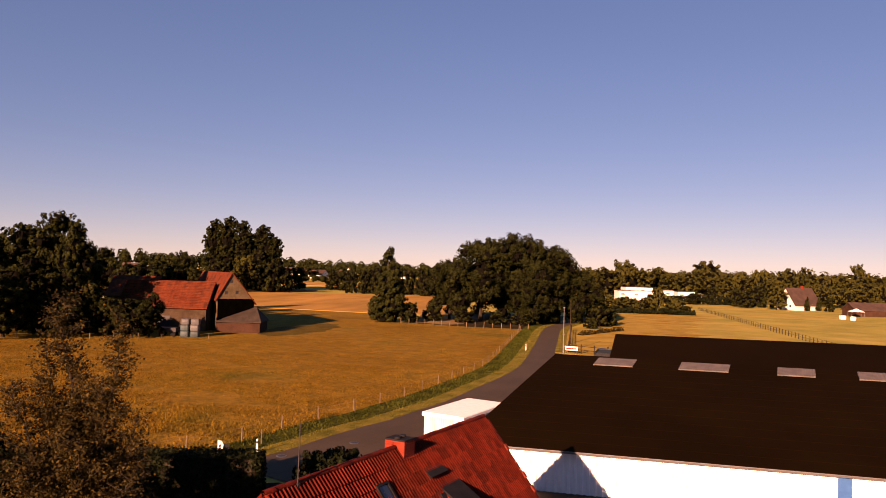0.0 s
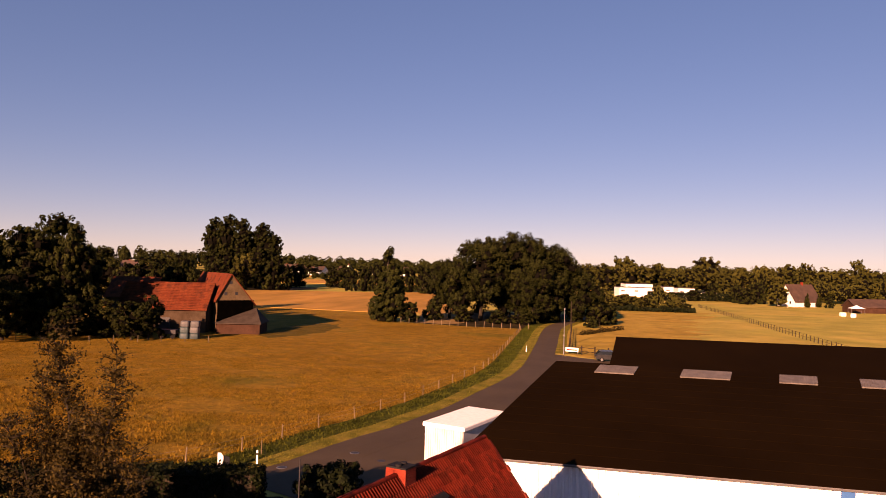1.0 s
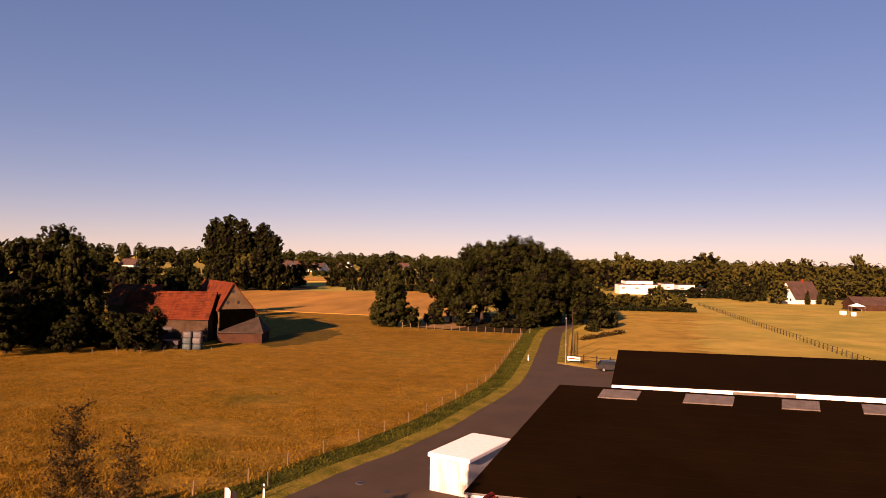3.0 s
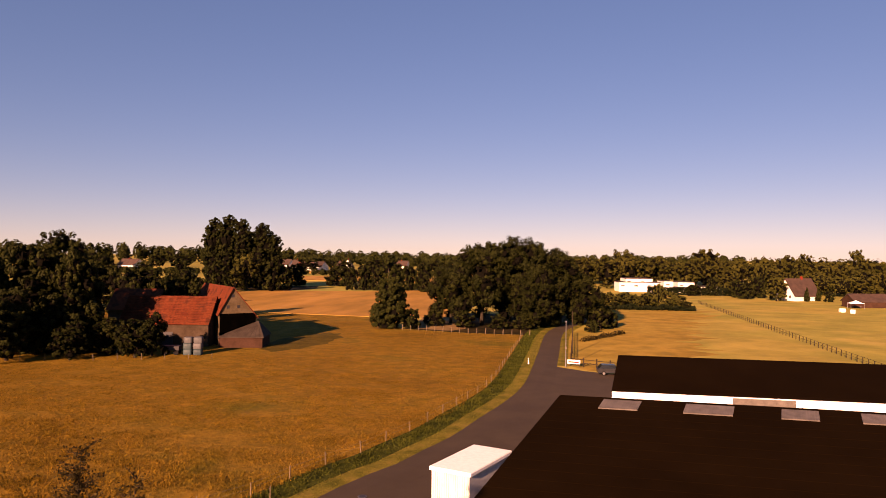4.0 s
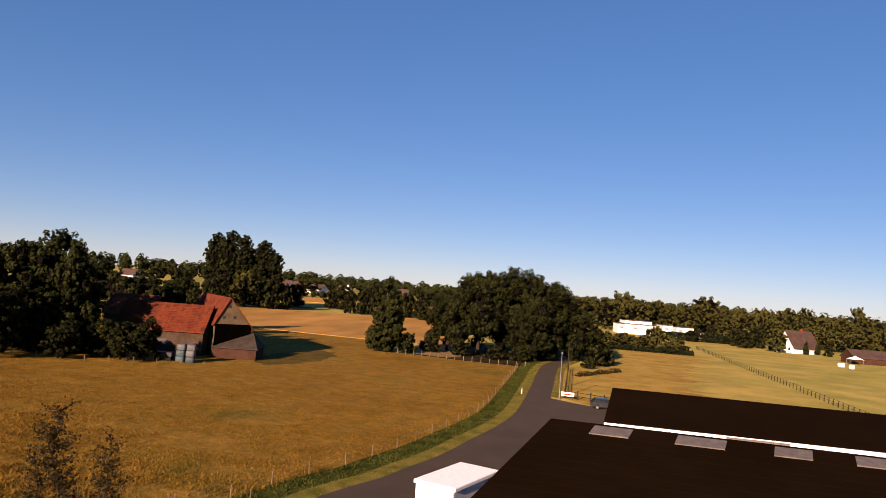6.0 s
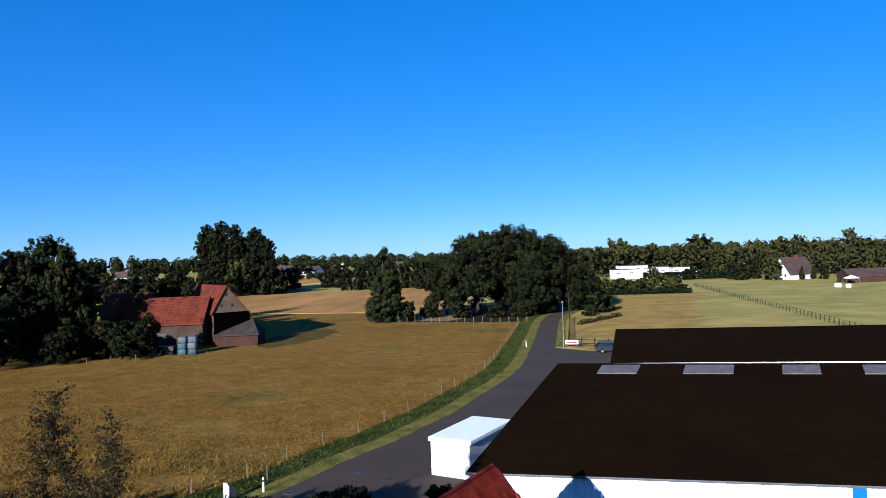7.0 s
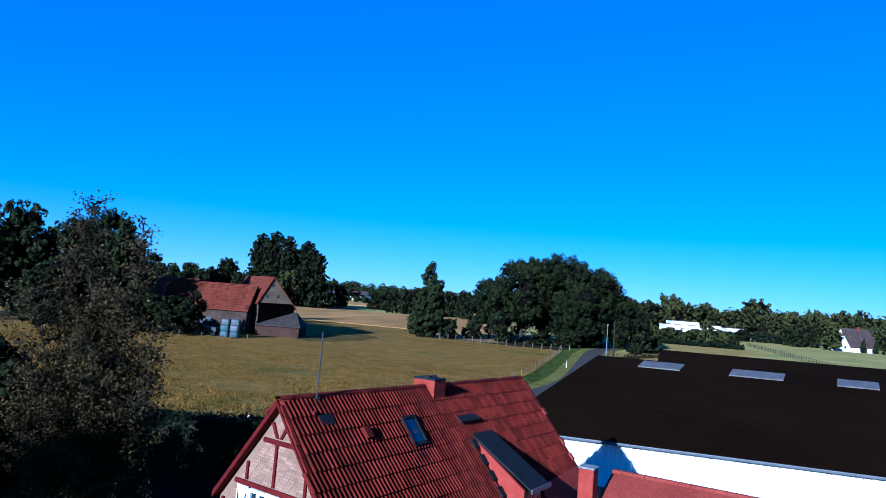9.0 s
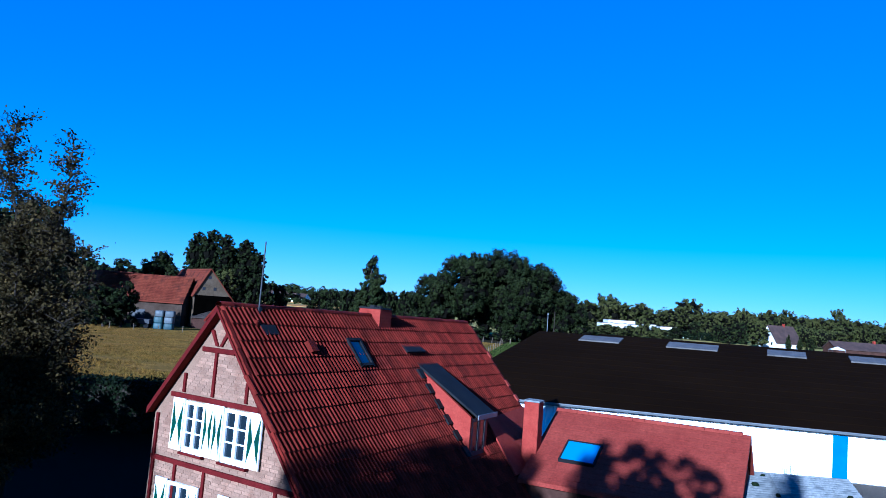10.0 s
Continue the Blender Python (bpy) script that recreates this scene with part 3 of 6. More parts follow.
# ---- long industrial hall with skylights ----
HD = Vector((0.9966, -0.0819, 0))           # along the hall
EAVE0, RIDGE0 = Vector((-3.8, 39.5, 2.45)), Vector((1.7, 57.6, 5.62))
HALL_LONG = 46.0


def hall():
    top = thing("industrial_hall", "low white industrial hall with dark roof and grey skylights", "hall")
    e0, r0, lng = EAVE0, RIDGE0, HD * HALL_LONG
    e1, r1 = e0 + lng, r0 + lng
    back = Vector((2.8, 7.5, -1.6))
    b0, b1 = r0 + back, r1 + back
    th = Vector((0, 0, -0.16))
    part("roof", Form().prism([e0, e1, r1, r0], th).prism([r0, r1, b1, b0], th), M_BITUMEN, top)
    ins = Vector((0.25, 0.35, 0)) + HD * 0.1
    w0, w1 = e0 + ins, e1 + ins - HD * 0.4
    g0, g1, h0, h1 = r0 + Vector((0.2, 0, -0.2)), r1 - HD * 0.4 + Vector((0, 0, -0.2)), b0 + Vector((0.2, -0.3, -0.2)), b1 + Vector((-0.4, -0.3, -0.2))
    flat = lambda p: Vector((p.x, p.y, 0))
    f = Form()
    n = Vector((HD.y, -HD.x, 0)) * -1
    low = Vector((0, 0, -0.18))
    f.prism([flat(w0), flat(w1), w1 + low, w0 + low], n * 0.2)
    f.prism([flat(h0), flat(h1), h1, h0], n * 0.2)
    f.prism([flat(w0), w0 + low, g0, h0, flat(h0)], HD * 0.2)
    f.prism([flat(w1), w1 + low, g1, h1, flat(h1)], HD * -0.2)
    part("wall", f, M_WHITEWALL, top, "white-painted wall of profiled sheeting")
    face = Matrix.Translation(flat(w0)) @ Matrix.Rotation(math.atan2(HD.y, HD.x), 4, "Z")
    # standing ribs of the sheeting
    rib = Form().prism([(0, 0, 0.02), (0.2, 0, 0.02), (0.16, -0.075, 0.02), (0.04, -0.075, 0.02)], (0, 0, 2.22)).mesh("rib", M_WHITEWALL)
    for k in range(112):
        o = part("rib", rib, M_WHITEWALL, top)
        o.matrix_world = face @ Matrix.Translation((0.4 + 0.36 * k, 0, 0))
    gut = Form(Matrix.Translation(e0) @ Matrix.Rotation(math.atan2(HD.y, HD.x), 4, "Z"))
    gut.prism([(0, -0.14, 0.0), (0, -0.14, -0.03), (0, -0.12, -0.13), (0, -0.02, -0.13), (0, 0.0, -0.05), (0, -0.02, -0.05), (0, -0.03, -0.11), (0, -0.11, -0.11), (0, -0.125, 0.0)], (HALL_LONG, 0, 0))
    part("gutter", gut, M_METAL, top, "grey metal gutter")
    up = r0 - e0
    slope = Matrix((HD, up.normalized(), HD.cross(up).normalized())).transposed().to_4x4()
    base = Matrix.Translation(e0) @ slope
    # seams of the roofing felt
    for k in range(1, 14):
        part("seam", Form(base).box(0.05, HALL_LONG - 0.1, up.length * k / 14 - 0.04, up.length * k / 14 + 0.04, 0.0, 0.012), M_BITUMEN, top)
    for k, (s, wide) in enumerate(((3.6, 2.9), (9.8, 3.5), (16.6, 2.55), (21.95, 2.6), (28.0, 2.7), (34.2, 2.7), (40.2, 2.7))):
        d = (r0 - e0).normalized()
        c = Matrix.Translation(r0 + HD * s - d * 2.55) @ slope
        light = part("rooflight", Form(c).box(0, wide, 0, 1.9, 0.0, 0.08), M_PANEL, top, "greyed translucent corrugated skylight panel")
        for q in range(int(wide / 0.18)):
            part("corrugation", Form(c).box(0.05 + 0.18 * q, 0.13 + 0.18 * q, 0.02, 1.88, 0.08, 0.10), M_PANEL, light)
    door = Form(face)
    door.box(19.35, 20.0, -0.1, -0.08, 0.03, 2.2)
    part("door", door, M_BLUE, top, "bright blue painted strip door")
    return top


hall()


def second_hall():
    m = pose(7.2, 74.8, 0, 0, 0, -2.2)
    top = thing("rear_hall", "second dark-roofed hall with a white fascia band", "hall", m)
    a, b, c, d = Vector((0, 0, 2.92)), Vector((55, 0, 2.92)), Vector((56.3, 12.15, 5.05)), Vector((1.3, 12.15, 5.05))
    part("roof", Form().prism([a, b, c, d], (0, 0, -0.15)), M_BITUMEN, top)
    part("fascia", Form().box(0.05, 55, -0.1, -0.01, 1.9, 2.88), M_WHITEWALL, top, "white fascia band")
    part("fascia_panel", Form().box(11.9, 17.8, -0.15, -0.103, 1.95, 2.78), M_PANEL, top, "greyed translucent fascia panel")
    f = Form()
    f.prism([(0.15, 0, 0), (54.8, 0, 0), (54.8, 0, 2.74), (0.15, 0, 2.74)], (0, 0.2, 0))
    f.prism([(0.15, 0.2, 0), (0.15, 0.2, 2.74), (1.4, 11.9, 4.82), (1.4, 11.9, 0)], (0.2, 0, 0))
    f.prism([(54.8, 0.2, 0), (54.8, 0.2, 2.74), (56.0, 11.9, 4.82), (56.0, 11.9, 0)], (-0.2, 0, 0))
    f.prism([(1.4, 11.9, 0), (56.0, 11.9, 0), (56.0, 11.9, 4.82), (1.4, 11.9, 4.82)], (0, 0.2, 0))
    part("wall", f, M_WHITEWALL, top)
    return top


second_hall()

# ---- white prefabricated garage by the lane ----


def garage():
    top = thing("garage", "white flat-roofed prefabricated garage with ribbed walls", "garage", pose(-7.1, 46.6, 0, 0, 0, 68.5))
    L, W, H = 6.4, 3.1, 2.35
    part("wall", Form().bevelled(0.08, L - 0.08, -W + 0.08, -0.08, 0, H, 0.03), M_GARAGE, top)
    part("roof", Form().bevelled(-0.05, L + 0.05, -W - 0.05, 0.05, H - 0.02, H + 0.24, 0.06), M_WHITE, top, "white flat roof slab")
    for k in range(17):
        y = -0.18 - k * 0.172
        part("rib", Form().box(0.04, 0.08, y - 0.06, y, 0.05, H - 0.03), M_GARAGE, top)
    for k in range(34):
        x = 0.2 + k * 0.18
        part("rib", Form().box(x, x + 0.06, -0.08, -0.045, 0.05, H - 0.03), M_GARAGE, top)
    return top


garage()

# ---- half-timbered farmhouse ----
RIDGE = Vector((-5.39, 15.45, 0))
HOUSE = Matrix.Translation(RIDGE) @ Matrix.Rotation(radians(70.6), 4, "Z") @ Matrix.Rotation(radians(1.1), 4, "Y")   # x along the ridge, -y to the right-hand slope
RZ, PITCH, LONG = 6.65, 1.213, 12.35
OVER = -0.06      # how far the roof stands out in front of the gable
EAVE_R, EAVE_L = -4.25, 1.95      # y of the two eaves
WALL_R, WALL_L = -3.95, 1.85
roof_z = lambda y: RZ - PITCH * abs(y)
verge = lambda y: OVER + 0.105 * y     # the near gable stands a little askew
SL = math.hypot(1, PITCH)


def on_roof(side):
    """Matrix of a roof slope: x along the ridge, y down the slope, z out of the roof."""
    down = Vector((0, side / SL, -PITCH / SL))
    out = Vector((0, side * PITCH / SL, 1 / SL))
    m = Matrix((Vector((1, 0, 0)), down, out)).transposed().to_4x4()
    return Matrix.Translation((0, 0, RZ)) @ m


TILE_W, TILE_L = 0.284, 0.43


def pantile():
    """One clay tile with two rolls: x across, y down the slope, z out."""
    f = Form()
    roll = [(0.0, 0.028), (0.018, 0.086), (0.046, 0.104), (0.074, 0.060), (0.098, 0.002), (0.124, -0.004)]
    prof = roll + [(x + TILE_W / 2, z) for x, z in roll] + [(TILE_W + 0.006, 0.034)]
    lift = 0.02
    up = [(x, -0.04, z - 0.012) for x, z in prof]
    lo = [(x, TILE_L, z + lift) for x, z in prof]
    un = [(x, TILE_L, z + lift - 0.015) for x, z in prof]
    k = len(prof)
    f.add(up + lo + un, [(i, i + 1, k + i + 1, k + i) for i in range(k - 1)] + [(k + i, k + i + 1, 2 * k + i + 1, 2 * k + i) for i in range(k - 1)])
    return f


def farmhouse():
    top = thing("farmhouse", "old half-timbered brick farmhouse with red pantile roof", "house", HOUSE)
    # walls
    sides = Form()
    sides.box(0.32, LONG - 0.3, WALL_R, WALL_R + 0.24, 0, roof_z(WALL_R) - 0.06)
    sides.box(0.46, LONG - 0.3, WALL_L - 0.24, WALL_L, 0, roof_z(WALL_L) - 0.06)
    part("side_wall", sides, M_BRICKS, top, "brick long walls under the eaves")
    gable = [(WALL_R, 0), (WALL_L + 0.06, 0), (WALL_L + 0.06, roof_z(WALL_L + 0.06) - 0.1), (0, RZ - 0.12), (WALL_R, roof_z(WALL_R) - 0.1)]
    g1 = part("gable_wall", Form().prism([(LONG - 0.3, y, z) for y, z in gable], (0.24, 0, 0)), M_BRICKS, top, "far brick gable")
    g0 = part("gable_wall", Form().prism([(0.1, y, z) for y, z in gable], (0.22, 0, 0)), M_MORTAR, top, "brick gable in red timber framing")
    GABLE = Matrix.Translation((0.03, 0, 0)) @ Matrix.Rotation(radians(-6), 4, "Z")
    g0.matrix_local = GABLE
    # roof deck
    deck = Form()
    for e in (EAVE_R, EAVE_L):
        far = LONG + 0.12
        deck.add([(verge(0), 0, RZ), (verge(e), e, roof_z(e)), (verge(e), e, roof_z(e) - 0.1), (verge(0), 0, RZ - 0.12), (far, 0, RZ), (far, e, roof_z(e)), (far, e, roof_z(e) - 0.1), (far, 0, RZ - 0.12)],
                 [(0, 1, 2, 3), (4, 7, 6, 5), (0, 4, 5, 1), (1, 5, 6, 2), (2, 6, 7, 3), (3, 7, 4, 0)])
    roof = part("roof", deck, M_TILES, top, "red clay pantile roof")
    # barge boards of the near and far gable
    for name, y in (("barge_board", EAVE_R), ("barge_board", EAVE_L)):
        for near in (True, False):
            x0, x = (verge(0) - 0.025, verge(y) - 0.025) if near else (LONG + 0.12, LONG + 0.12)
            f = Form()
            up, down = (0.03, 0.12) if y > 0 else (0.0, 0.075)
            f.prism([(x0, 0, RZ + up), (x, y, roof_z(y) + up), (x, y, roof_z(y) - down), (x0, 0, RZ - down)], (0.03, 0, 0))
            part(name, f, M_BEAM, top)
    # timber framing on the near gable
    X0, X1 = 0.052, 0.1
    inside_w = lambda z: (RZ - 0.25 - z) / PITCH

    def beam(pts):
        part("beam", Form().prism([(X0, y, z) for y, z in pts], (X1 - X0 + 0.02, 0, 0)), M_BEAM, top).matrix_local = GABLE

    def post(y, z0, z1, w=0.075):
        beam([(y - w / 2, z0), (y + w / 2, z0), (y + w / 2, z1), (y - w / 2, z1)])

    def rail(z, h=0.10):
        a, b = max(-inside_w(z + h), WALL_R), min(inside_w(z + h), WALL_L)
        beam([(a, z), (b, z), (b, z + h), (a, z + h)])

    RAILS = (2.1, 3.2, 4.62, 5.68)
    for z in RAILS:
        rail(z)
    rail(0.9, 0.12)
    post(0.05, 4.75, 5.68)
    for y, lo, hi in ((-1.95, 0, 2.1), (-0.95, 0, 2.1), (0.05, 0, 2.1), (1.0, 0, 2.1), (1.77, 0, 4.2), (-2.92, 0, 2.1), (-3.8, 0, 1.75)):
        post(y, lo, hi)
    for y in (-0.98, 0.98):
        post(y, 4.75, RZ - 0.3 - PITCH * abs(y))
    for y in (0.05, -2.05):
        post(y, 2.23, 3.2)
    post(1.0, 2.23, 3.2)
    # two raking struts under the peak
    for s in (-1, 1):
        beam([(0.02 * s, 5.82), (0.10 * s, 5.82), (0.30 * s, 6.14), (0.22 * s, 6.16)])

    HOLES = [(0.48, 3.56, 0.64, 1.03), (-0.82, 3.56, 0.74, 1.03), (0.75, 1.75, 0.72, 1.1), (-1.2, 1.75, 0.72, 1.1)]

    # windows with shutters: y of the middle, sill height, width, height
    def window(yc, z0, w, h):
        win = part("window", Form().box(0.03, 0.09, yc - w / 2, yc + w / 2, z0 - 0.05, z0), M_WHITE, top, "white casement window between green and white shutters")
        win.matrix_local = GABLE
        fr = 0.07
        f = Form().box(0.02, 0.09, yc - w / 2, yc - w / 2 + fr, z0, z0 + h).box(0.02, 0.09, yc + w / 2 - fr, yc + w / 2, z0, z0 + h)
        f.box(0.02, 0.09, yc - w / 2 + fr, yc + w / 2 - fr, z0, z0 + fr).box(0.02, 0.09, yc - w / 2 + fr, yc + w / 2 - fr, z0 + h - fr, z0 + h)
        f.box(0.02, 0.09, yc - 0.045, yc + 0.045, z0 + fr, z0 + h - fr)
        part("frame", f, M_WHITE, win)
        for s in (-1, 1):
            a, b = sorted((yc + s * 0.045, yc + s * (w / 2 - fr)))
            part("pane", Form().box(0.065, 0.075, a, b, z0 + fr, z0 + h - fr), M_PANE, win, "dark glass pane")
            for k in (1, 2):
                z = z0 + fr + (h - 2 * fr) * k / 3
                part("muntin", Form().box(0.045, 0.063, a, b, z - 0.016, z + 0.016), M_WHITE, win)
        sill = Form().box(-0.02, 0.1, yc - w / 2 - 0.05, yc + w / 2 + 0.05, z0 - 0.10, z0 - 0.052)
        part("sill", sill, M_BEAM, win)
        for s in (-1, 1):
            sw = 0.29 if s * yc < 0 else 0.38
            c = yc + s * (w / 2 + sw / 2 + 0.01)
            sh = part("shutter", Form().box(-0.005, 0.03, c - sw / 2, c + sw / 2, z0 - 0.03, z0 + h + 0.03), M_WHITE, win, "wooden shutter with green and white hourglass pattern")
            zm, q = z0 + h / 2, sw / 2 - 0.03
            g = Form()
            for e in (-1, 1):
                g.prism([(-0.009, c + e * q, z0 + 0.03), (-0.009, c + e * q, z0 + h - 0.03), (-0.009, c + e * 0.02, zm)], (0.006, 0, 0))
            part("painted_panel", g, M_GREEN, sh, "green painted triangles")

    for opening in HOLES:
        window(*opening)
    # brick infill, laid in courses in front of the mortar
    bw, bh = 0.235, 0.071
    brick = Form().box(0, 0.03, 0.006, bw - 0.008, 0.006, bh - 0.006).mesh("brick", M_BRICK)
    loose = Form()
    holes = HOLES
    count = 0
    rows = int((RZ - 0.3) / bh)
    for r in range(rows - 1, 0, -1):
        z = r * bh
        half = inside_w(z + bh)
        y = max(-half, WALL_R) + (0.12 if r % 2 else 0.0)
        while y + bw < min(half, WALL_L):
            blocked = any(rz - bh * 0.8 < z < rz + 0.10 for rz in RAILS) or any(abs(y + bw / 2 - c) < w / 2 + 0.03 and z0 - 0.12 < z < z0 + h for c, z0, w, h in holes)
            if not blocked:
                x = 0.091 + 0.004 * random.random()
                if count < 300:
                    o = part("brick", brick, M_BRICK, g0)
                    o.location = (x, y, z)
                    count += 1
                else:
                    loose.box(x, x + 0.03, y + 0.006, y + bw - 0.008, z + 0.006, z + bh - 0.006)
            y += bw
    part("brickwork", loose, M_BRICKS, g0, "remaining brick courses", "stuff")

    # pantiles, course by course
    right, left = on_roof(-1), on_roof(1)
    t_mesh = pantile().mesh("tile", M_TILE)
    rest = Form()
    cols = int((LONG + 0.12 - OVER) / TILE_W)
    rows_r = int(abs(EAVE_R) * SL / TILE_L)
    proud = 0
    for r in range(rows_r):
        for c in range(-2, cols):
            x, y = OVER + 0.02 + c * TILE_W, 0.06 + r * TILE_L
            if x < verge(-(y + TILE_L) / SL) - 0.12:
                continue
            if 6.75 < x < 7.85 and 2.15 < y < 4.5:
                continue
            m = right @ Matrix.Translation((x, y, 0.01 + 0.006 * random.random())) @ Matrix.Rotation(random.uniform(-0.012, 0.012), 4, "Z")
            if r < 11 and c < 27:
                o = part("tile", t_mesh, M_TILE, roof)
                o.matrix_local = m
                proud += 1
            else:
                rest.m = m
                rest.add(TILE_V, TILE_F)
    rows_l = int(EAVE_L * SL / TILE_L)
    x_left = lambda c: OVER + 0.02 + c * TILE_W
    for r in range(rows_l):
        for c in range(cols):
            if x_left(c) < verge(0.06 + (r + 1) * TILE_L / SL) - 0.03:
                continue
            rest.m = left @ Matrix.Translation((OVER + 0.02 + c * TILE_W, 0.06 + r * TILE_L, 0.012))
            rest.add(TILE_V, TILE_F)
    part("tiles", rest, M_TILES, roof, "remaining red pantiles", "stuff", smooth=False)
    # ridge tiles
    cap = Form()
    prof = [(0.095 * math.cos(a), 0.075 * math.sin(a)) for a in np.linspace(-0.15, math.pi + 0.15, 9)]
    cap.add([(0, y, z) for y, z in prof] + [(0.37, y * 1.1, z * 1.1) for y, z in prof], [(i, i + 1, 10 + i, 9 + i) for i in range(8)])
    cap_mesh = cap.mesh("ridge_tile", M_TILE)
    for k in range(int((LONG + 0.12 - OVER) / 0.345)):
        o = part("ridge_tile", cap_mesh, M_TILE, roof)
        o.location = (OVER + 0.345 * k, random.uniform(-0.01, 0.01), RZ + 0.045 + random.uniform(-0.008, 0.008))
    # verge tiles and broken mortar on the far gable verge
    for k in range(20):
        y = 0.15 + 0.32 * k
        vt = Form(right).box(LONG + 0.02, LONG + 0.16, y, y + 0.31, 0.04, 0.11)
        part("verge_tile", vt, M_TILE, roof)
        q = verge(-(y + 0.15) / SL)
        vt = Form(right).box(q - 0.05, q + 0.04, y, y + 0.31, 0.05, 0.10)
        part("verge_tile", vt, M_TILE, roof)
    # chimney through the ridge
    ch = part("chimney", Form().box(5.85, 6.45, -0.35, 0.35, RZ - 0.6, RZ + 0.25), M_REDWALL, top, "square red brick chimney")
    for k in range(9):
        z = RZ - 0.47 + 0.075 * k
        part("course", Form().box(5.838, 6.462, -0.362, 0.362, z, z + 0.062), M_REDWALL, ch)
    part("cap", Form().bevelled(5.83, 6.47, -0.37, 0.37, RZ + 0.25, RZ + 0.30, 0.015), M_LEAD, ch, "dark chimney cap")
    for fx in (6.0, 6.32):
        part("flue", Form().rod((fx, 0, RZ + 0.29), (fx, 0, RZ + 0.36), 0.11, 0.10, 12), M_LEAD, ch)
    # roof window
    rw = right @ Matrix.Translation((3.85, 0.84, 0))
    win = part("roof_window", Form(rw).box(0, 0.62, 0, 0.08, 0.02, 0.17).box(0, 0.62, 0.76, 0.84, 0.02, 0.17).box(0, 0.07, 0.08, 0.86, 0.02, 0.17).box(0.55, 0.62, 0.08, 0.86, 0.02, 0.17), M_LEAD, top, "small roof window with dark frame")
    part("pane", Form(rw).box(0.07, 0.55, 0.08, 0.86, 0.11, 0.13), M_PANE, win)
    part("flashing", Form(rw).box(-0.14, 0.76, -0.14, 1.1, 0.055, 0.075), M_LEAD, win)
    # pipe vent, dark sheet that paints a shadow, and louvred hatch in the tiles
    v = part("vent_pipe", Form().rod((0.75, -0.36, roof_z(-0.36) - 0.1), (0.75, -0.36, roof_z(-0.36) + 0.22), 0.06, 0.06, 12), M_TILE, top)
    part("soaker", Form(right @ Matrix.Translation((0.85, 0.5, 0))).box(0, 0.48, 0, 0.26, 0.085, 0.12), M_LEAD, top, "thin dark sheet painting a shadow on the tiles")
    v2 = Form(right @ Matrix.Translation((2.1, 0.95, 0)))
    v2.prism([(0, 0, 0.05), (0.24, 0, 0.05), (0.24, 0.3, 0.05), (0, 0.3, 0.05)], (0, 0.02, 0.16))
    part("vent_tile", v2, M_TILE, top)
    v3 = Form(right @ Matrix.Translation((6.55, 0.88, 0)))
    v3.prism([(0, 0.0, 0.04), (0, 0.42, 0.04), (0, 0.42, 0.2)], (1.1, 0, 0))
    part("roof_hatch", v3, M_LEAD, top, "dark raised hatch in the roof")
    # aerial mast on the ridge
    mast = part("aerial_mast", Form().rod((1.1, -0.1, RZ - 0.2), (1.1, -0.1, RZ + 1.55), 0.02, 0.014, 8), M_DARK, top)
    part("bracket", Form().box(1.05, 1.15, -0.15, -0.05, RZ - 0.1, RZ + 0.06), M_DARK, mast)
    # dormer
    d0, d1 = 6.85, 8.05
    yb, yf = -1.05, -2.95
    zb, zf = roof_z(yb) + 0.06, 4.15
    dor = part("dormer", Form().prism([(d0, yb, zb), (d0, yf, zf), (d0, yf, roof_z(yf) - 0.5), (d0, -1.6, roof_z(-1.6) - 0.5)], (0.1, 0, 0)).prism([(d1 - 0.1, yb, zb), (d1 - 0.1, yf, zf), (d1 - 0.1, yf, roof_z(yf) - 0.5), (d1 - 0.1, -1.6, roof_z(-1.6) - 0.5)], (0.1, 0, 0)), M_REDWALL, top, "shed dormer with red cheeks")
    part("dormer_roof", Form().prism([(d0 + 0.02, yb + 0.05, zb + 0.02), (d0 + 0.02, yf - 0.22, zf - 0.02), (d0 + 0.02, yf - 0.22, zf + 0.05), (d0 + 0.02, yb + 0.05, zb + 0.09)], (d1 - d0 + 0.02, 0, 0)), M_LEAD, dor, "dark sheet roof of the dormer")
    part("dormer_edge", Form().box(d0 - 0.03, d1 + 0.11, yf - 0.25, yf - 0.222, zf - 0.04, zf + 0.09), M_METAL, dor)
    ff = Form().box(d0 + 0.1, d1 - 0.1, yf, yf + 0.06, roof_z(yf) - 0.4, roof_z(yf) + 0.12).box(d0 + 0.1, d0 + 0.2, yf, yf + 0.06, roof_z(yf) + 0.12, zf - 0.05).box(d1 - 0.2, d1 - 0.1, yf, yf + 0.06, roof_z(yf) + 0.12, zf - 0.05).box((d0 + d1) / 2 - 0.05, (d0 + d1) / 2 + 0.05, yf, yf + 0.06, roof_z(yf) + 0.12, zf - 0.05).box(d0 + 0.2, d1 - 0.2, yf, yf + 0.06, zf - 0.14, zf - 0.05)
    part("dormer_frame", ff, M_DARK, dor)
    part("pane", Form().box(d0 + 0.2, d1 - 0.2, yf + 0.02, yf + 0.035, roof_z(yf) + 0.12, zf - 0.14), M_PANE, dor)
    for k in range(6):
        y = 1.85 + 0.5 * k
        part("step_flashing", Form(right).box(d0 - 0.26, d0 - 0.01, y, y + 0.3, 0.06, 0.15), M_LEAD, dor)
    part("valley_sheet", Form(right).prism([(9.0, 3.75, 0.13), (LONG + 0.06, 3.6, 0.13), (LONG + 0.06, 5.6, 0.13), (8.7, 5.6, 0.13)], (0, 0, 0.05)), M_REDWALL, roof, "plain red flashing sheet above the eaves")
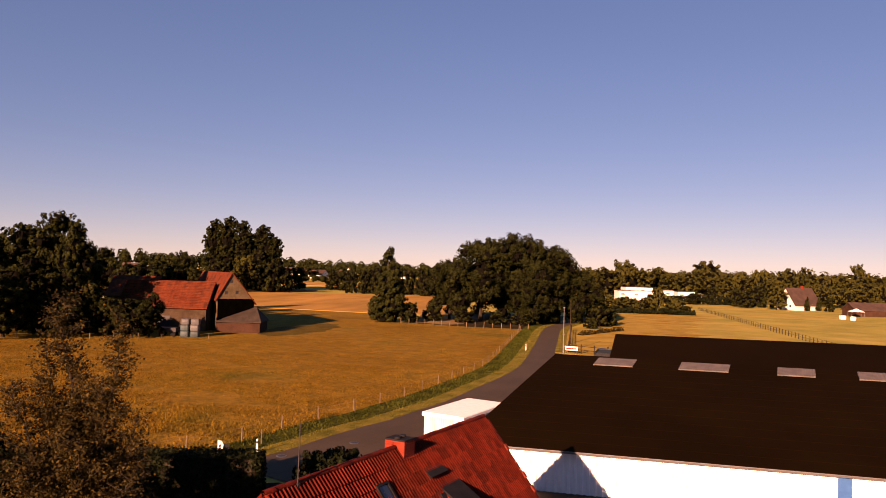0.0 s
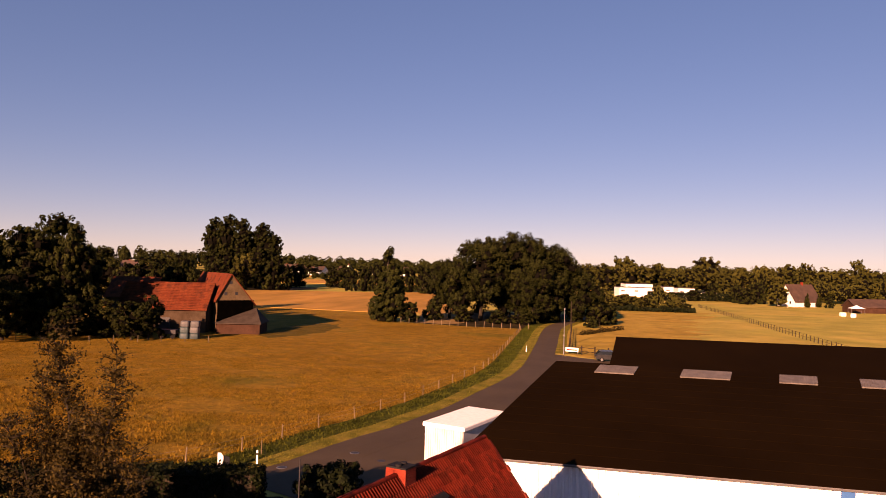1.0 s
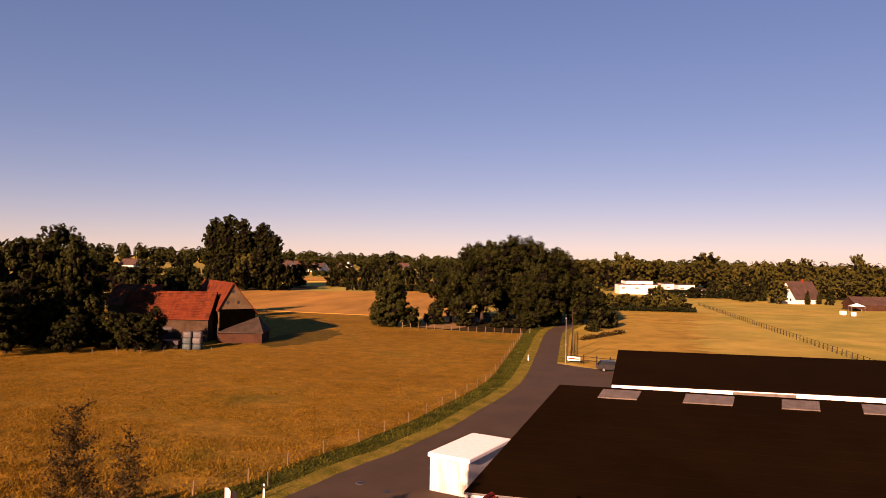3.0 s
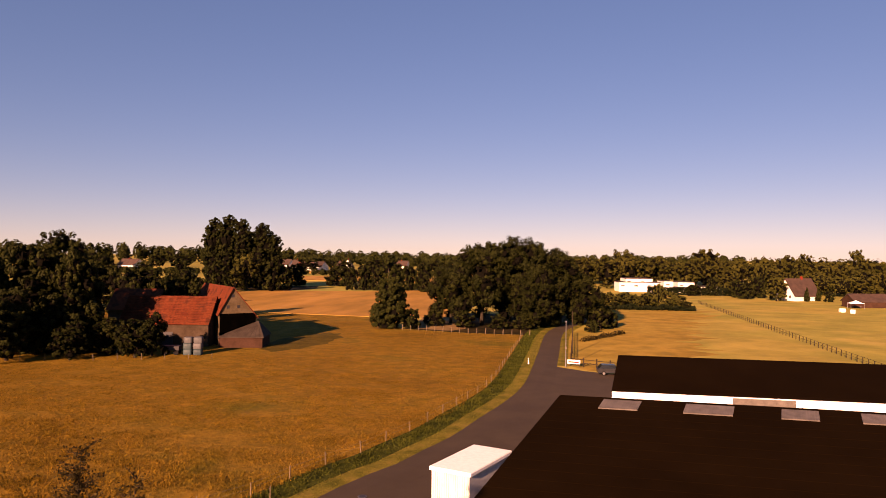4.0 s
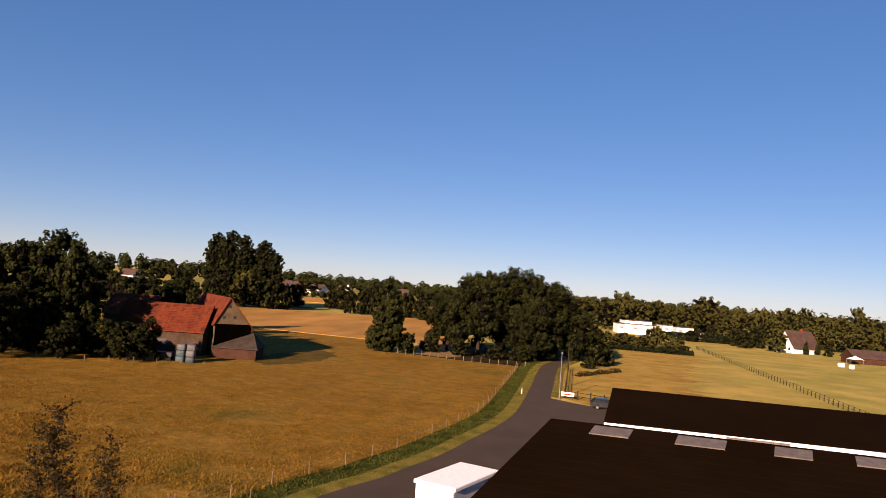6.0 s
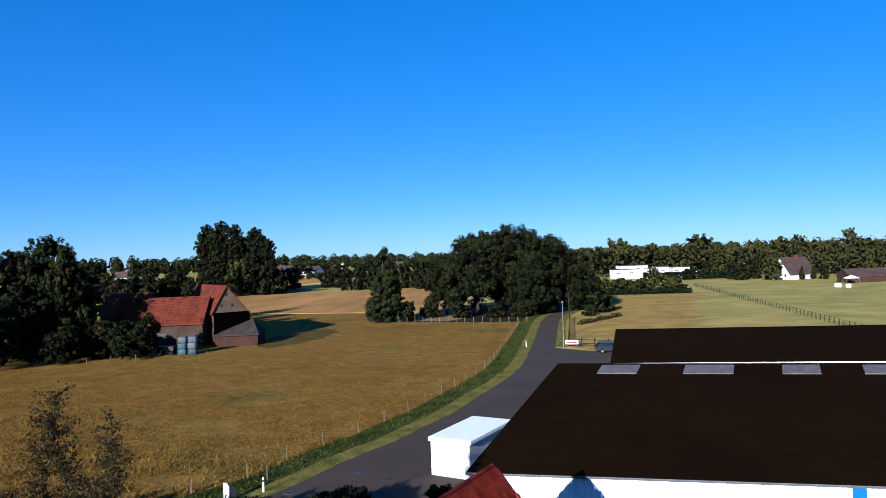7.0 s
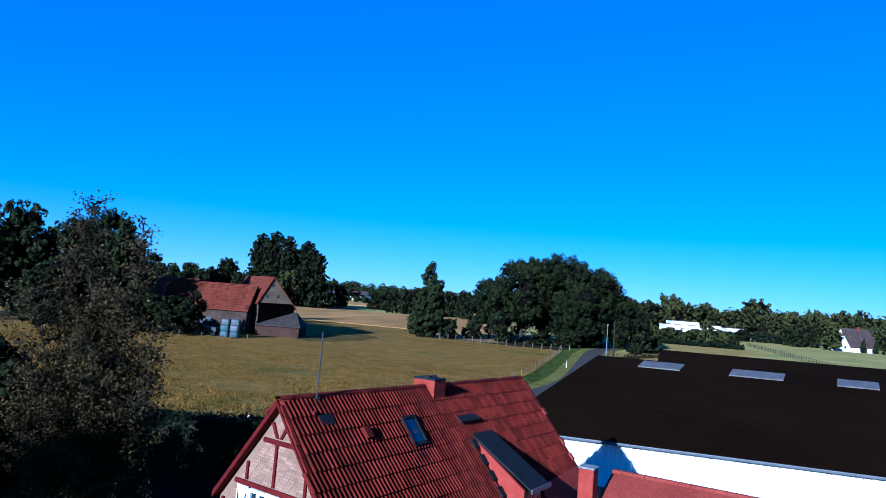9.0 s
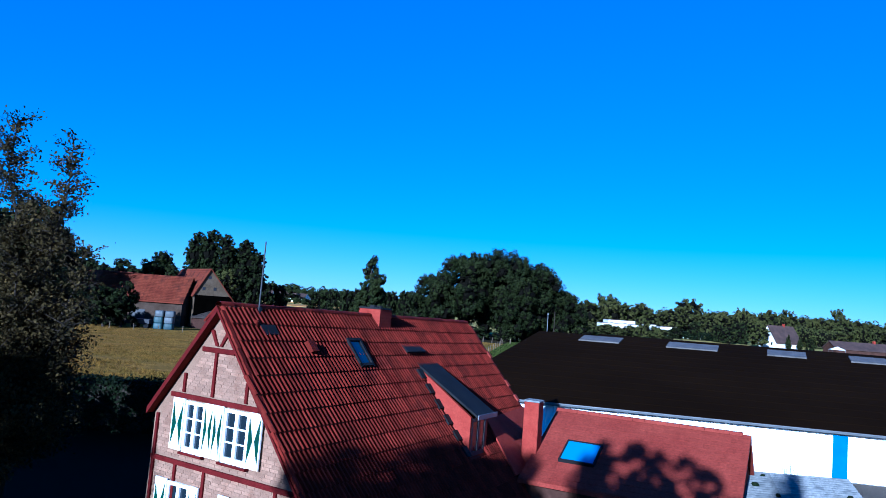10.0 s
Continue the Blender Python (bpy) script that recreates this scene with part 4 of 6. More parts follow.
    for y in (1.3, 2.5, 3.1):
        part("mortar_patch", Form(right).box(LONG + 0.0, LONG + 0.17, y, y + 0.26, 0.11, 0.16), M_ANNEX, roof, "pale repair mortar on the verge")
    return top


_t = pantile()
TILE_V, TILE_F = _t.v, _t.f
farmhouse()


# ---- low annex with its own chimney ----
def annex():
    a0, a1 = Vector((2.2, 25.75, 3.9)), Vector((7.85, 23.75, 3.9))
    x = (a1 - a0).normalized()
    lng = (a1 - a0).length
    m = Matrix.Translation((a0.x, a0.y, 0.12)) @ Matrix.Rotation(math.atan2(x.y, x.x), 4, "Z")
    top = thing("annex", "low brick annex with pale red tiled roof", "building", m)
    run, drop = 3.45, 1.65
    s = math.hypot(run, drop)
    # darker brick than the other walls, to paint this wall's shade
    part("front_wall", Form().box(0.15, lng - 0.15, -run + 0.3, -run + 0.52, -0.12, 2.0), M_FARBRICK, top, "front wall, its shade put into a dull red brick colour")
    part("back_wall", Form().box(0.37, lng - 0.37, 2.78, 3.0, -0.12, 1.6), M_REDWALL, top)
    for x in (0.15, lng - 0.37):
        part("side_wall", Form().prism([(x, -run + 0.52, -0.12), (x, 3.0, -0.12), (x, 3.0, 1.6), (x, 0, 3.55), (x, -run + 0.52, 1.95)], (0.22, 0, 0)), M_REDWALL, top)
    f = Form().prism([(0, 0.04, 3.72), (0, -run, 3.72 - drop), (0, -run, 3.60 - drop), (0, 0.04, 3.58)], (lng, 0, 0))
    f.prism([(0, 0.04, 3.72), (0, 3.2, 1.7), (0, 3.2, 1.58), (0, 0.04, 3.58)], (lng, 0, 0))
    roof = part("roof", f, M_ANNEXS, top, "pale red plain-tile roof")
    slope = Matrix.Translation((0, 0, 3.72)) @ Matrix((Vector((1, 0, 0)), Vector((0, -run / s, -drop / s)), Vector((0, -drop / s, run / s)))).transposed().to_4x4()
    plain = Form().prism([(0, 0, 0.006), (0, 0.27, 0.015), (0, 0.27, 0.006)], (0.175, 0, 0))
    pm = plain.mesh("tile", M_ANNEX)
    rest = Form()
    n = 0
    for r in range(int(s / 0.25)):
        for c in range(int(lng / 0.176)):
            mm = slope @ Matrix.Translation((0.01 + 0.176 * c, 0.02 + 0.25 * r, 0.002 + 0.004 * random.random()))
            if 0.8 < 0.176 * c < 1.9 and 1.55 < 0.25 * r < 2.8:
                continue
            if r < 8 and n < 300:
                o = part("tile", pm, M_ANNEX, roof)
                o.matrix_local = mm
                n += 1
            else:
                rest.m = mm
                rest.add(plain.v, plain.f)
    part("tiles", rest, M_ANNEXS, roof, "remaining plain tiles", "stuff")
    for k in range(int(lng / 0.36)):
        part("ridge_tile", Form().prism([(0.01 + 0.36 * k, -0.14, 3.69), (0.01 + 0.36 * k, -0.07, 3.78), (0.01 + 0.36 * k, 0.09, 3.78), (0.01 + 0.36 * k, 0.16, 3.69)], (0.35, 0, 0)), M_ANNEX, roof)
    rw = slope @ Matrix.Translation((0.86, 1.68, 0))
    win = part("roof_window", Form(rw).box(0.03, 1.12, 0.03, 0.08, 0.0, 0.1).box(0.03, 1.12, 1.02, 1.07, 0.0, 0.1).box(0.03, 0.08, 0.08, 1.02, 0.0, 0.1).box(1.07, 1.12, 0.08, 1.02, 0.0, 0.1), M_LEAD, top, "large roof window, sky reflection painted blue into its pane")
    part("pane", Form(rw).box(0.08, 1.07, 0.08, 1.02, 0.06, 0.08), M_SKYPANE, win)
    return top


annex()
ch = thing("chimney_stack", "tall slim red rendered chimney between house and annex", "chimney", pose(1.40, 23.8, 0, 0, 0, 72))
part("shaft", Form().bevelled(-0.24, 0.24, -0.24, 0.24, 0, 4.27, 0.02), M_REDWALL, ch)
part("cap", Form().bevelled(-0.26, 0.26, -0.26, 0.26, 4.27, 4.32, 0.02), M_STONE, ch, "pale stone cap")


# ---- barn across the meadow ----
def barn():
    m = pose(-56.7, 121.9, 0, 0, 0, 24)
    top = thing("barn", "old masonry barn with orange-red tiled roof and lean-to", "barn", m)
    TURN = Matrix.Rotation(radians(17), 4, "Z")
    # gable block: x along the gable, y back; peak over x = 0
    EL, ER, PK = (-2.5, 6.1), (4.3, 5.2), 10.6
    prof = [(EL[0], 0), (ER[0], 0), ER, (0, PK - 0.1), EL]
    part("wall", Form().prism([(x, 0, z) for x, z in prof], (0, 0.4, 0)).prism([(x, 20.6, z) for x, z in prof], (0, 0.4, 0)).box(EL[0], EL[0] + 0.4, 0.4, 20.6, 0, EL[1] - 0.1).box(ER[0] - 0.4, ER[0], 0.4, 20.6, 0, ER[1] - 0.1), M_STUCCO, top, "weathered beige masonry gable").matrix_local = TURN
    rf = Form()
    sl = lambda a, b: rf.prism([(a[0], -0.3, a[1]), (b[0], -0.3, b[1]), (b[0], -0.3, b[1] - 0.18), (a[0], -0.3, a[1] - 0.18)], (0, 21.6, 0))
    sl((EL[0] - 0.35, EL[1] - 0.5), (0, PK))
    sl((0, PK), (ER[0] + 0.35, ER[1] - 0.35))
    roof = part("roof", rf, M_OLDTILE, top, "orange-red tiled main roof")
    roof.matrix_local = TURN
    for k in range(14):
        f = k / 14
        x, z = EL[0] * (1 - f) - 0.3 * (1 - f), (EL[1] - 0.45) * (1 - f) + PK * f
        part("tile_course", Form().box(x - 0.06, x + 0.12, -0.32, 21.3, z + 0.0, z + 0.07), M_OLDTILE, roof)
    for x, z in ((-0.05, 8.7), (-0.95, 6.7), (1.0, 6.7)):
        w = part("hatch", Form().box(x - 0.26, x + 0.26, -0.03, 0.05, z, z + 0.55), M_DARK, top, "small dark gable opening")
        w.matrix_local = TURN
    # thin black panel stands in for the deep shade below the gable
    part("doorway", Form().box(-2.4, 4.2, -0.04, 0.06, 0.0, 5.75), M_BAYSHADE, top, "near-black panel painting the shade under the gable").matrix_local = TURN
    # low wing to the side, its roof towards the meadow
    WING = m.inverted() @ pose(-60.2, 122.8, 0, 0, 0, 9)
    W0, W1, D = -16.3, 0.0, 4.7
    wz, we = 8.8, 4.35
    part("wing_wall", Form().box(W0 + 0.3, W1 - 0.3, -D + 0.5, -D + 0.9, 0, we).box(W0 + 0.3, W1 - 0.3, D - 0.9, D - 0.5, 0, we).prism([(W0 + 0.3, -D + 0.9, 0), (W0 + 0.3, D - 0.9, 0), (W0 + 0.3, D - 0.9, we), (W0 + 0.3, 0, wz - 0.3), (W0 + 0.3, -D + 0.9, we)], (0.4, 0, 0)).prism([(W1 - 0.7, -D + 0.9, 0), (W1 - 0.7, D - 0.9, 0), (W1 - 0.7, D - 0.9, we), (W1 - 0.7, 0, wz - 0.3), (W1 - 0.7, -D + 0.9, we)], (0.4, 0, 0)), M_BARNWALL, top, "masonry wall of the wing, tree shade put into its dark brown").matrix_local = WING
    wr = Form().prism([(W0, 0, wz), (W0, -D, we - 0.2), (W0, -D, we - 0.38), (W0, 0, wz - 0.2)], (W1 - W0, 0, 0)).prism([(W0, 0, wz), (W0, D, we - 0.2), (W0, D, we - 0.38), (W0, 0, wz - 0.2)], (W1 - W0, 0, 0))
    wing = part("wing_roof", wr, M_OLDTILE, top, "orange-red tiled wing roof")
    wing.matrix_local = WING
    for k in range(17):
        f = (k + 0.5) / 17
        y, z = -D * f, wz - (wz - we + 0.2) * f
        row = Form()
        for c in range(44):
            x = W0 + 0.02 + c * (W1 - W0) / 44
            q = random.uniform(-0.02, 0.03)
            row.box(x, x + (W1 - W0) / 44 - 0.03, y - 0.15, y + 0.13, z - 0.02, z + 0.07 + q)
        part("tile_course", row, M_OLDTILE, wing)
    part("wing_door", Form().box(-9.0, -6.6, -D + 0.44, -D + 0.52, 0, 2.6), M_DARK, top, "dark stable door").matrix_local = WING
    part("chimney", Form().box(-1.2, -0.6, 9.6, 10.2, 7.0, 9.6), M_REDWALL, top)
    # lean-to in front of the gable, its roof hipped towards the meadow
    LEAN = m.inverted() @ pose(-57.4, 117.7, 0, 0, 0, 11)
    L1, B = 7.7, 6.4
    part("shed_wall", Form().box(0, L1, 0, 0.25, 0, 1.95).box(0, 0.25, 0.25, B, 0, 1.95).box(L1 - 0.25, L1, 0.25, B, 0, 1.95), M_FARBRICK, top, "low brick wall of the lean-to").matrix_local = LEAN
    e, peak = 1.95, (6.1, 4.2, 4.45)
    part("shed_roof", Form().add([(-0.3, -0.35, e), (L1 + 0.3, -0.35, e), peak, (L1 + 0.3, B, e), (-0.3, B, e), (-0.3, -0.35, e - 0.14), (L1 + 0.3, -0.35, e - 0.14), (L1 + 0.3, B, e - 0.14)], [(0, 1, 2), (1, 3, 2), (3, 4, 2), (4, 0, 2), (0, 5, 6, 1), (1, 6, 7, 3)]), M_SLATE, top, "grey sheet roof of the lean-to").matrix_local = LEAN
    for k in range(9):
        x = 0.4 + 0.86 * k
        part("sheet_lap", Form().rod((x, -0.36, e + 0.02), (x + (6.1 - x) * 0.85, -0.35 + 4.55 * 0.85, e + 0.02 + 2.5 * 0.85), 0.035, 0.02, 5), M_SLATE, top).matrix_local = LEAN
    return top


barn()
farm = thing("farm_outbuilding", "long low outbuilding with red tiled roof behind the barn", "building", pose(-80, 137, 0, 0, 0, 8))
part("wall", Form().box(-9, 9, -4, 4, 0, 5.2), M_STUCCO, farm)
part("roof", Form().prism([(-9.4, -4.5, 5.0), (-9.4, 0, 9.2), (-9.4, 4.5, 5.0)], (18.8, 0, 0)), M_OLDTILE, farm)

# stacked wrapped bales beside the barn


def wrapped_bale(label, mat, m, top_mat):
    """A square bale in stretch film, its corners rounded and its sides bulging."""
    ob = thing("silage_bale", label, "bale", m, "stack of silage bales")
    f = Form()
    rows = ((0.0, 0.86), (0.1, 0.97), (0.5, 1.0), (0.88, 0.98), (0.98, 0.84))
    n = 16
    for z, q in rows:
        for i in range(n):
            a = 2 * math.pi * i / n
            c, d = math.cos(a), math.sin(a)
            f.v.append((0.74 * q * math.copysign(abs(c) ** 0.45, c), 0.62 * q * math.copysign(abs(d) ** 0.45, d), z))
    for r in range(len(rows) - 1):
        f.f += [(r * n + i, r * n + (i + 1) % n, (r + 1) * n + (i + 1) % n, (r + 1) * n + i) for i in range(n)]
    f.f += [tuple(range(n - 1, -1, -1)), tuple(range((len(rows) - 1) * n, len(rows) * n))]
    part("wrap", f, mat, ob)
    part("film_end", Form().bevelled(-0.52, 0.5, -0.4, 0.42, 0.975, 1.0, 0.01), top_mat, ob, "loose pale film on the top")
    return ob


for k, (x, y, z, teal) in enumerate(((-58.1, 108.3, 0, 1), (-58.15, 108.4, 0.99, 1), (-58.0, 108.3, 1.98, 0), (-56.5, 108.6, 0, 1), (-56.55, 108.7, 0.99, 0), (-56.45, 108.65, 1.98, 0))):
    wrapped_bale("square silage bale wrapped in dark teal film" if teal else "square silage bale wrapped in white film", M_TEALWRAP if teal else M_WRAP, pose(x, y, z, 0, 0, 11 + 5 * math.sin(3 * k)), M_WRAP)
cart = thing("hay_trailer", "dark farm trailer parked beside the bales", "trailer", pose(-61.0, 108.3, 0, 0, 0, 15))
part("bed", Form().bevelled(-1.4, 1.4, -0.9, 0.9, 0.75, 1.45, 0.05), M_DARK, cart)
for x in (-0.9, 0.9):
    for y in (-0.95, 0.85):
        part("wheel", Form().rod((x, y, 0.42), (x, y + 0.18, 0.42), 0.42, 0.42, 14), M_TYRE, cart)
part("drawbar", Form().rod((1.4, 0, 0.8), (2.6, 0, 0.45), 0.06, 0.05), M_DARK, cart)

# ---- fences ----
post_proto = thing("fence_post", "weathered wooden fence post at the meadow edge", "fence post", pose(-17.9, 45.3, 0, 2, 1, 0), "meadow fence posts")
part("shaft", Form().rod((0, 0, -0.2), (0, 0, 0.98), 0.055, 0.05, 8).rod((0, 0, 0.98), (0, 0, 1.04), 0.05, 0.02, 8), M_POST, post_proto)
part("staple", Form().box(-0.075, -0.055, -0.02, 0.02, 0.83, 0.87), M_DARK, post_proto)
line, dd = along(LANE, 0.5)
fence_line = []
run = 0
for q, d in zip(line, dd):
    r = Vector((d.y, -d.x, 0))
    p = q - r * 4.4
    if 36 < p.y < 150 and p.x > -45:
        if not fence_line or (p - fence_line[-1]).length > 3.9:
            fence_line.append(p)
for k, p in enumerate(fence_line):
    copy_thing(post_proto, pose(p.x + random.uniform(-0.1, 0.1), p.y, random.uniform(-0.15, 0.08), random.uniform(-4, 4), random.uniform(-4, 4), 37 * k))
far_line = [(-3.5 - 1.9 * k, 150.6 + (0.45 * k - 2.0 if k > 7 else 0.2 * k)) for k in range(19)]
for k, (x, y) in enumerate(far_line):
    copy_thing(post_proto, pose(x, y, random.uniform(-0.1, 0.15), random.uniform(-5, 5), random.uniform(-5, 5), 51 * k) @ Matrix.Diagonal((1.5, 1.5, 1.1, 1)))
for k in range(12):
    copy_thing(post_proto, pose(-52 - 3.4 * k, 104.5 - 1.0 * k, random.uniform(-0.2, 0.1), random.uniform(-5, 5), random.uniform(-5, 5), 51 * k))
wires = Form()
for a, b in zip(fence_line, fence_line[1:]):
    for z in (0.5, 0.85):
        wires.rod((a.x, a.y, z), (b.x, b.y, z), 0.006, 0.006, 4)
tagged(part("fence_wire", wires, M_METAL, None, "two strands of plain fence wire between the posts", ""), category="fence wire")

# dark rail fence across the right-hand pasture
rail_post = thing("rail_fence_post", "dark wooden post of the pasture rail fence", "fence post", pose(54.5, 272, 0), "pasture fence posts")
fence_x = lambda t: 54.5 - 3.5 * t
part("shaft", Form().bevelled(-0.06, 0.06, -0.06, 0.06, -0.1, 1.15, 0.02), M_BARK, rail_post)
for k in range(1, 78):
    t = k / 61
    copy_thing(rail_post, pose(fence_x(t), 272 - 140 * t, random.uniform(-0.1, 0.05), 0, random.uniform(-3, 3), 20 * k))
rails = thing("fence_rail", "two long dark wooden rails of the pasture fence", "fence rail")
for z in (0.6, 1.1):
    f = Form()
    for k in range(77):
        t, u = k / 61, (k + 1) / 61
        f.rod((fence_x(t), 272 - 140 * t, z), (fence_x(u), 272 - 140 * u, z), 0.022, 0.022, 5)
    part("rail", f, M_BARK, rails)
side_post = thing("gate_post", "dark post of the paddock fence beside the lane", "fence post", pose(4.0, 110.6, 0), "paddock fence posts")
part("shaft", Form().bevelled(-0.08, 0.08, -0.08, 0.08, 0, 1.4, 0.02), M_BARK, side_post)
for k in range(1, 13):
    copy_thing(side_post, pose(4.0 + 0.13 * k, 110.6 + 3.6 * k, 0, 0, 0, 13 * k))
for k in range(1, 8):
    copy_thing(side_post, pose(4.0 + 1.9 * k, 110.6 - 1.0 * k, 0, 0, 0, 13 * k))
prail = thing("paddock_rail", "thin dark rails of the paddock fence", "fence rail")
for z in (0.55, 1.1):
    part("rail", Form().rod((4.0, 110.6, z), (5.56, 153.8, z), 0.05, 0.05, 6), M_BARK, prail)
    part("rail", Form().rod((4.0, 110.6, z), (17.3, 103.6, z), 0.05, 0.05, 6), M_BARK, prail)

# ---- street furniture ----
lamp = thing("street_lamp", "slim pale grey street lamp column beside the lane", "street lamp", pose(3.2, 109.0, 0))
part("pole", Form().rod((0, 0, 0), (0, 0, 1.2), 0.11, 0.09, 12).rod((0, 0, 1.2), (0, 0, 6.9), 0.08, 0.05, 10), M_METAL, lamp)
part("lantern", Form().bevelled(-0.12, 0.12, -0.55, 0.15, 6.85, 7.02, 0.03), M_METAL, lamp)
part("traffic_plate", Form().rod((0, -0.07, 2.9), (0, -0.10, 2.9), 0.16, 0.16, 16), M_PANEL, lamp, "round white traffic plate")
pole2 = thing("utility_pole", "thin dark utility pole behind the street lamp", "pole", pose(4.6, 124.0, 0))
part("shaft", Form().rod((0, 0, 0), (0, 0, 7.4), 0.1, 0.07, 10), M_BARK, pole2)
board = thing("roadside_board", "low white board with a red band beside the lane", "sign", pose(4.4, 109.4, 0, 0, 0, -12))
part("panel", Form().bevelled(-1.0, 1.0, -0.03, 0.03, 0.45, 1.05, 0.01), M_WHITE, board)
part("band", Form().box(-0.8, 0.8, -0.036, -0.032, 0.62, 0.82), M_REDWALL, board, "faded red band of illegible lettering")
for x in (-0.85, 0.85):
    part("leg", Form().rod((x, 0.05, 0), (x, 0.05, 1.0), 0.04), M_POST, board)
barrier = thing("lane_marker", "white delineator post with black band on the verge", "marker post", pose(-17.1, 42.75, 0.05))
part("shaft", Form().prism([(-0.06, -0.05, 0), (0.06, -0.05, 0), (0.0, 0.07, 0)], (0, 0, 0.95)), M_WHITE, barrier)
part("black_band", Form().prism([(-0.065, -0.055, 0.66), (0.065, -0.055, 0.66), (0.0, 0.078, 0.66)], (0, 0, 0.16)), M_DARK, barrier)
copy_thing(barrier, pose(-2.5, 110.0, 0.05, 0, 0, 10))
sign = thing("tilted_sign", "white metal sign plate leaning on the verge, dark back", "sign", pose(-18.7, 41.2, 0.0, 8, 0, 35))
part("plate", Form().prism([(-0.3, 0, 0.1), (0.02, 0, 0.1), (0.02, 0, 0.95), (-0.12, 0, 1.2), (-0.34, 0, 1.25)], (0, 0.02, 0)), M_WHITE, sign)
part("back_plate", Form().prism([(0.0, 0.06, 0.05), (0.45, 0.06, 0.05), (0.4, 0.06, 0.85), (0.05, 0.06, 1.0)], (0, 0.03, 0)), M_DARK, sign)
part("leg", Form().rod((-0.2, 0.12, 0), (-0.2, 0.04, 1.0), 0.03).rod((0.25, 0.12, 0), (0.25, 0.1, 0.9), 0.03), M_POST, sign)
cover = thing("manhole_cover", "round cast-iron manhole cover in the lane", "manhole cover", pose(-11.9, 47.0, 0.085), "manhole covers")
part("ring", Form().rod((0, 0, 0), (0, 0, 0.012), 0.33, 0.32, 20), M_METAL, cover)
part("lid", Form().rod((0, 0, 0.012), (0, 0, 0.02), 0.27, 0.26, 20), M_DARK, cover)
copy_thing(cover, pose(-9.7, 45.7, 0.03))
copy_thing(cover, pose(-15.4, 42.6, 0.075))


def car(m):
    top = thing("parked_car", "silver estate car parked beside the halls", "car", m)
    body = [(-2.1, 0.35), (2.1, 0.35), (2.15, 0.7), (1.9, 0.88), (1.0, 0.95), (-1.95, 0.98), (-2.12, 0.75)]
    part("body", Form().prism([(x, -0.85, z) for x, z in body], (0, 1.7, 0)), M_CAR, top)
    cab = [(1.05, 0.95), (0.35, 1.42), (-1.55, 1.45), (-1.98, 0.98)]
    part("cabin", Form().prism([(x, -0.74, z) for x, z in cab], (0, 1.48, 0)), M_PANE, top, "dark glazed cabin")
    part("roof", Form().bevelled(-1.5, 0.35, -0.7, 0.7, 1.42, 1.48, 0.02), M_CAR, top)
    for x in (-1.3, 1.35):
        for y in (-0.9, 0.72):
            w = part("wheel", Form().rod((x, y, 0.31), (x, y + 0.18, 0.31), 0.31, 0.31, 16), M_TYRE, top)
            part("rim", Form().rod((x, y - 0.01, 0.31), (x, y + 0.19, 0.31), 0.19, 0.19, 12), M_METAL, w)
    for y in (-0.7, 0.45):
        part("headlight", Form().box(2.08, 2.16, y, y + 0.25, 0.62, 0.76), M_WHITE, top)
    return top


car(pose(9.6, 102.9, 0.047, 0, 0, 5))


# ---- trees ----
A_OAK = planted(tree("oak_tree", "broad dark oak at the edge of the lane", 11, 20.6, 19, 1.0, M_OAK, clumps=620, leaves=46, leaf=0.26), -4.2, 172.5, 20.6, 18)
B_OAK = planted(tree("oak_tree", "broad dark oak in the dense grove", 12, 20.0, 17, 0.8, M_OAK, clumps=580, leaves=46, leaf=0.26), -15.6, 169.8, 20.0, 16.5)
for k, (x, y, h, w) in enumerate([(-23.8, 174.2, 15.0, 11.5), (3.0, 175.8, 17.4, 15), (8.6, 177.5, 12.6, 10), (12.6, 183, 7.0, 6), (-11, 190, 17.2, 16), (-2, 192.5, 16.8, 16), (-3.0, 165.5, 11.5, 11)]):
    grown((B_OAK, A_OAK)[k % 2], x, y, h, w, 67 * k, "broad dark oak in the dense grove")
BUSH = planted(tree("bush", "dense green roadside bush", 21, 5, 5, 0.2, M_POPLAR, clumps=90, leaves=36, leaf=0.24, category="bush"), 12.2, 167.7, 5, 5)
for k, (x, y, h, w) in enumerate([(-19, 163.5, 3.5, 5), (-11, 162, 3, 5), (-5.5, 163, 3.2, 5), (-26.5, 166, 4, 5), (14.5, 172, 4, 5), (-30.6, 158.4, 4.6, 4.6), (9.8, 160, 2.5, 3)]):
    grown(BUSH, x, y, h, w, 40 * k, "low bush at the foot of the grove")
SPIRE = planted(tree("birch_tree", "slender pale-green birch beside the meadow", 31, 16.2, 10.0, 0.5, M_POPLAR, "spire", clumps=420, leaves=46, leaf=0.24, bark=M_BIRCHBARK), -35.8, 157.4, 16.2, 10.0)
FARDARK = planted(tree("tree", "distant dark hedgerow tree beyond the grain", 63, 12, 12, 0.3, M_POPLAR, clumps=150, leaves=28, leaf=0.4), -105.5, 358.5, 10, 9)
FARDARK = FARDARK[0], 12, 12
FARDARK[0].matrix_world = pose(-105.5, 358.5, 0) @ Matrix.Diagonal((0.78, 0.78, 0.84, 1))
HORIZON = planted(tree("tree", "far dark woodland tree on the horizon", 60, 12, 12, 0.3, M_POPLAR, clumps=46, leaves=14, leaf=0.95), -300, 640, 12, 12)
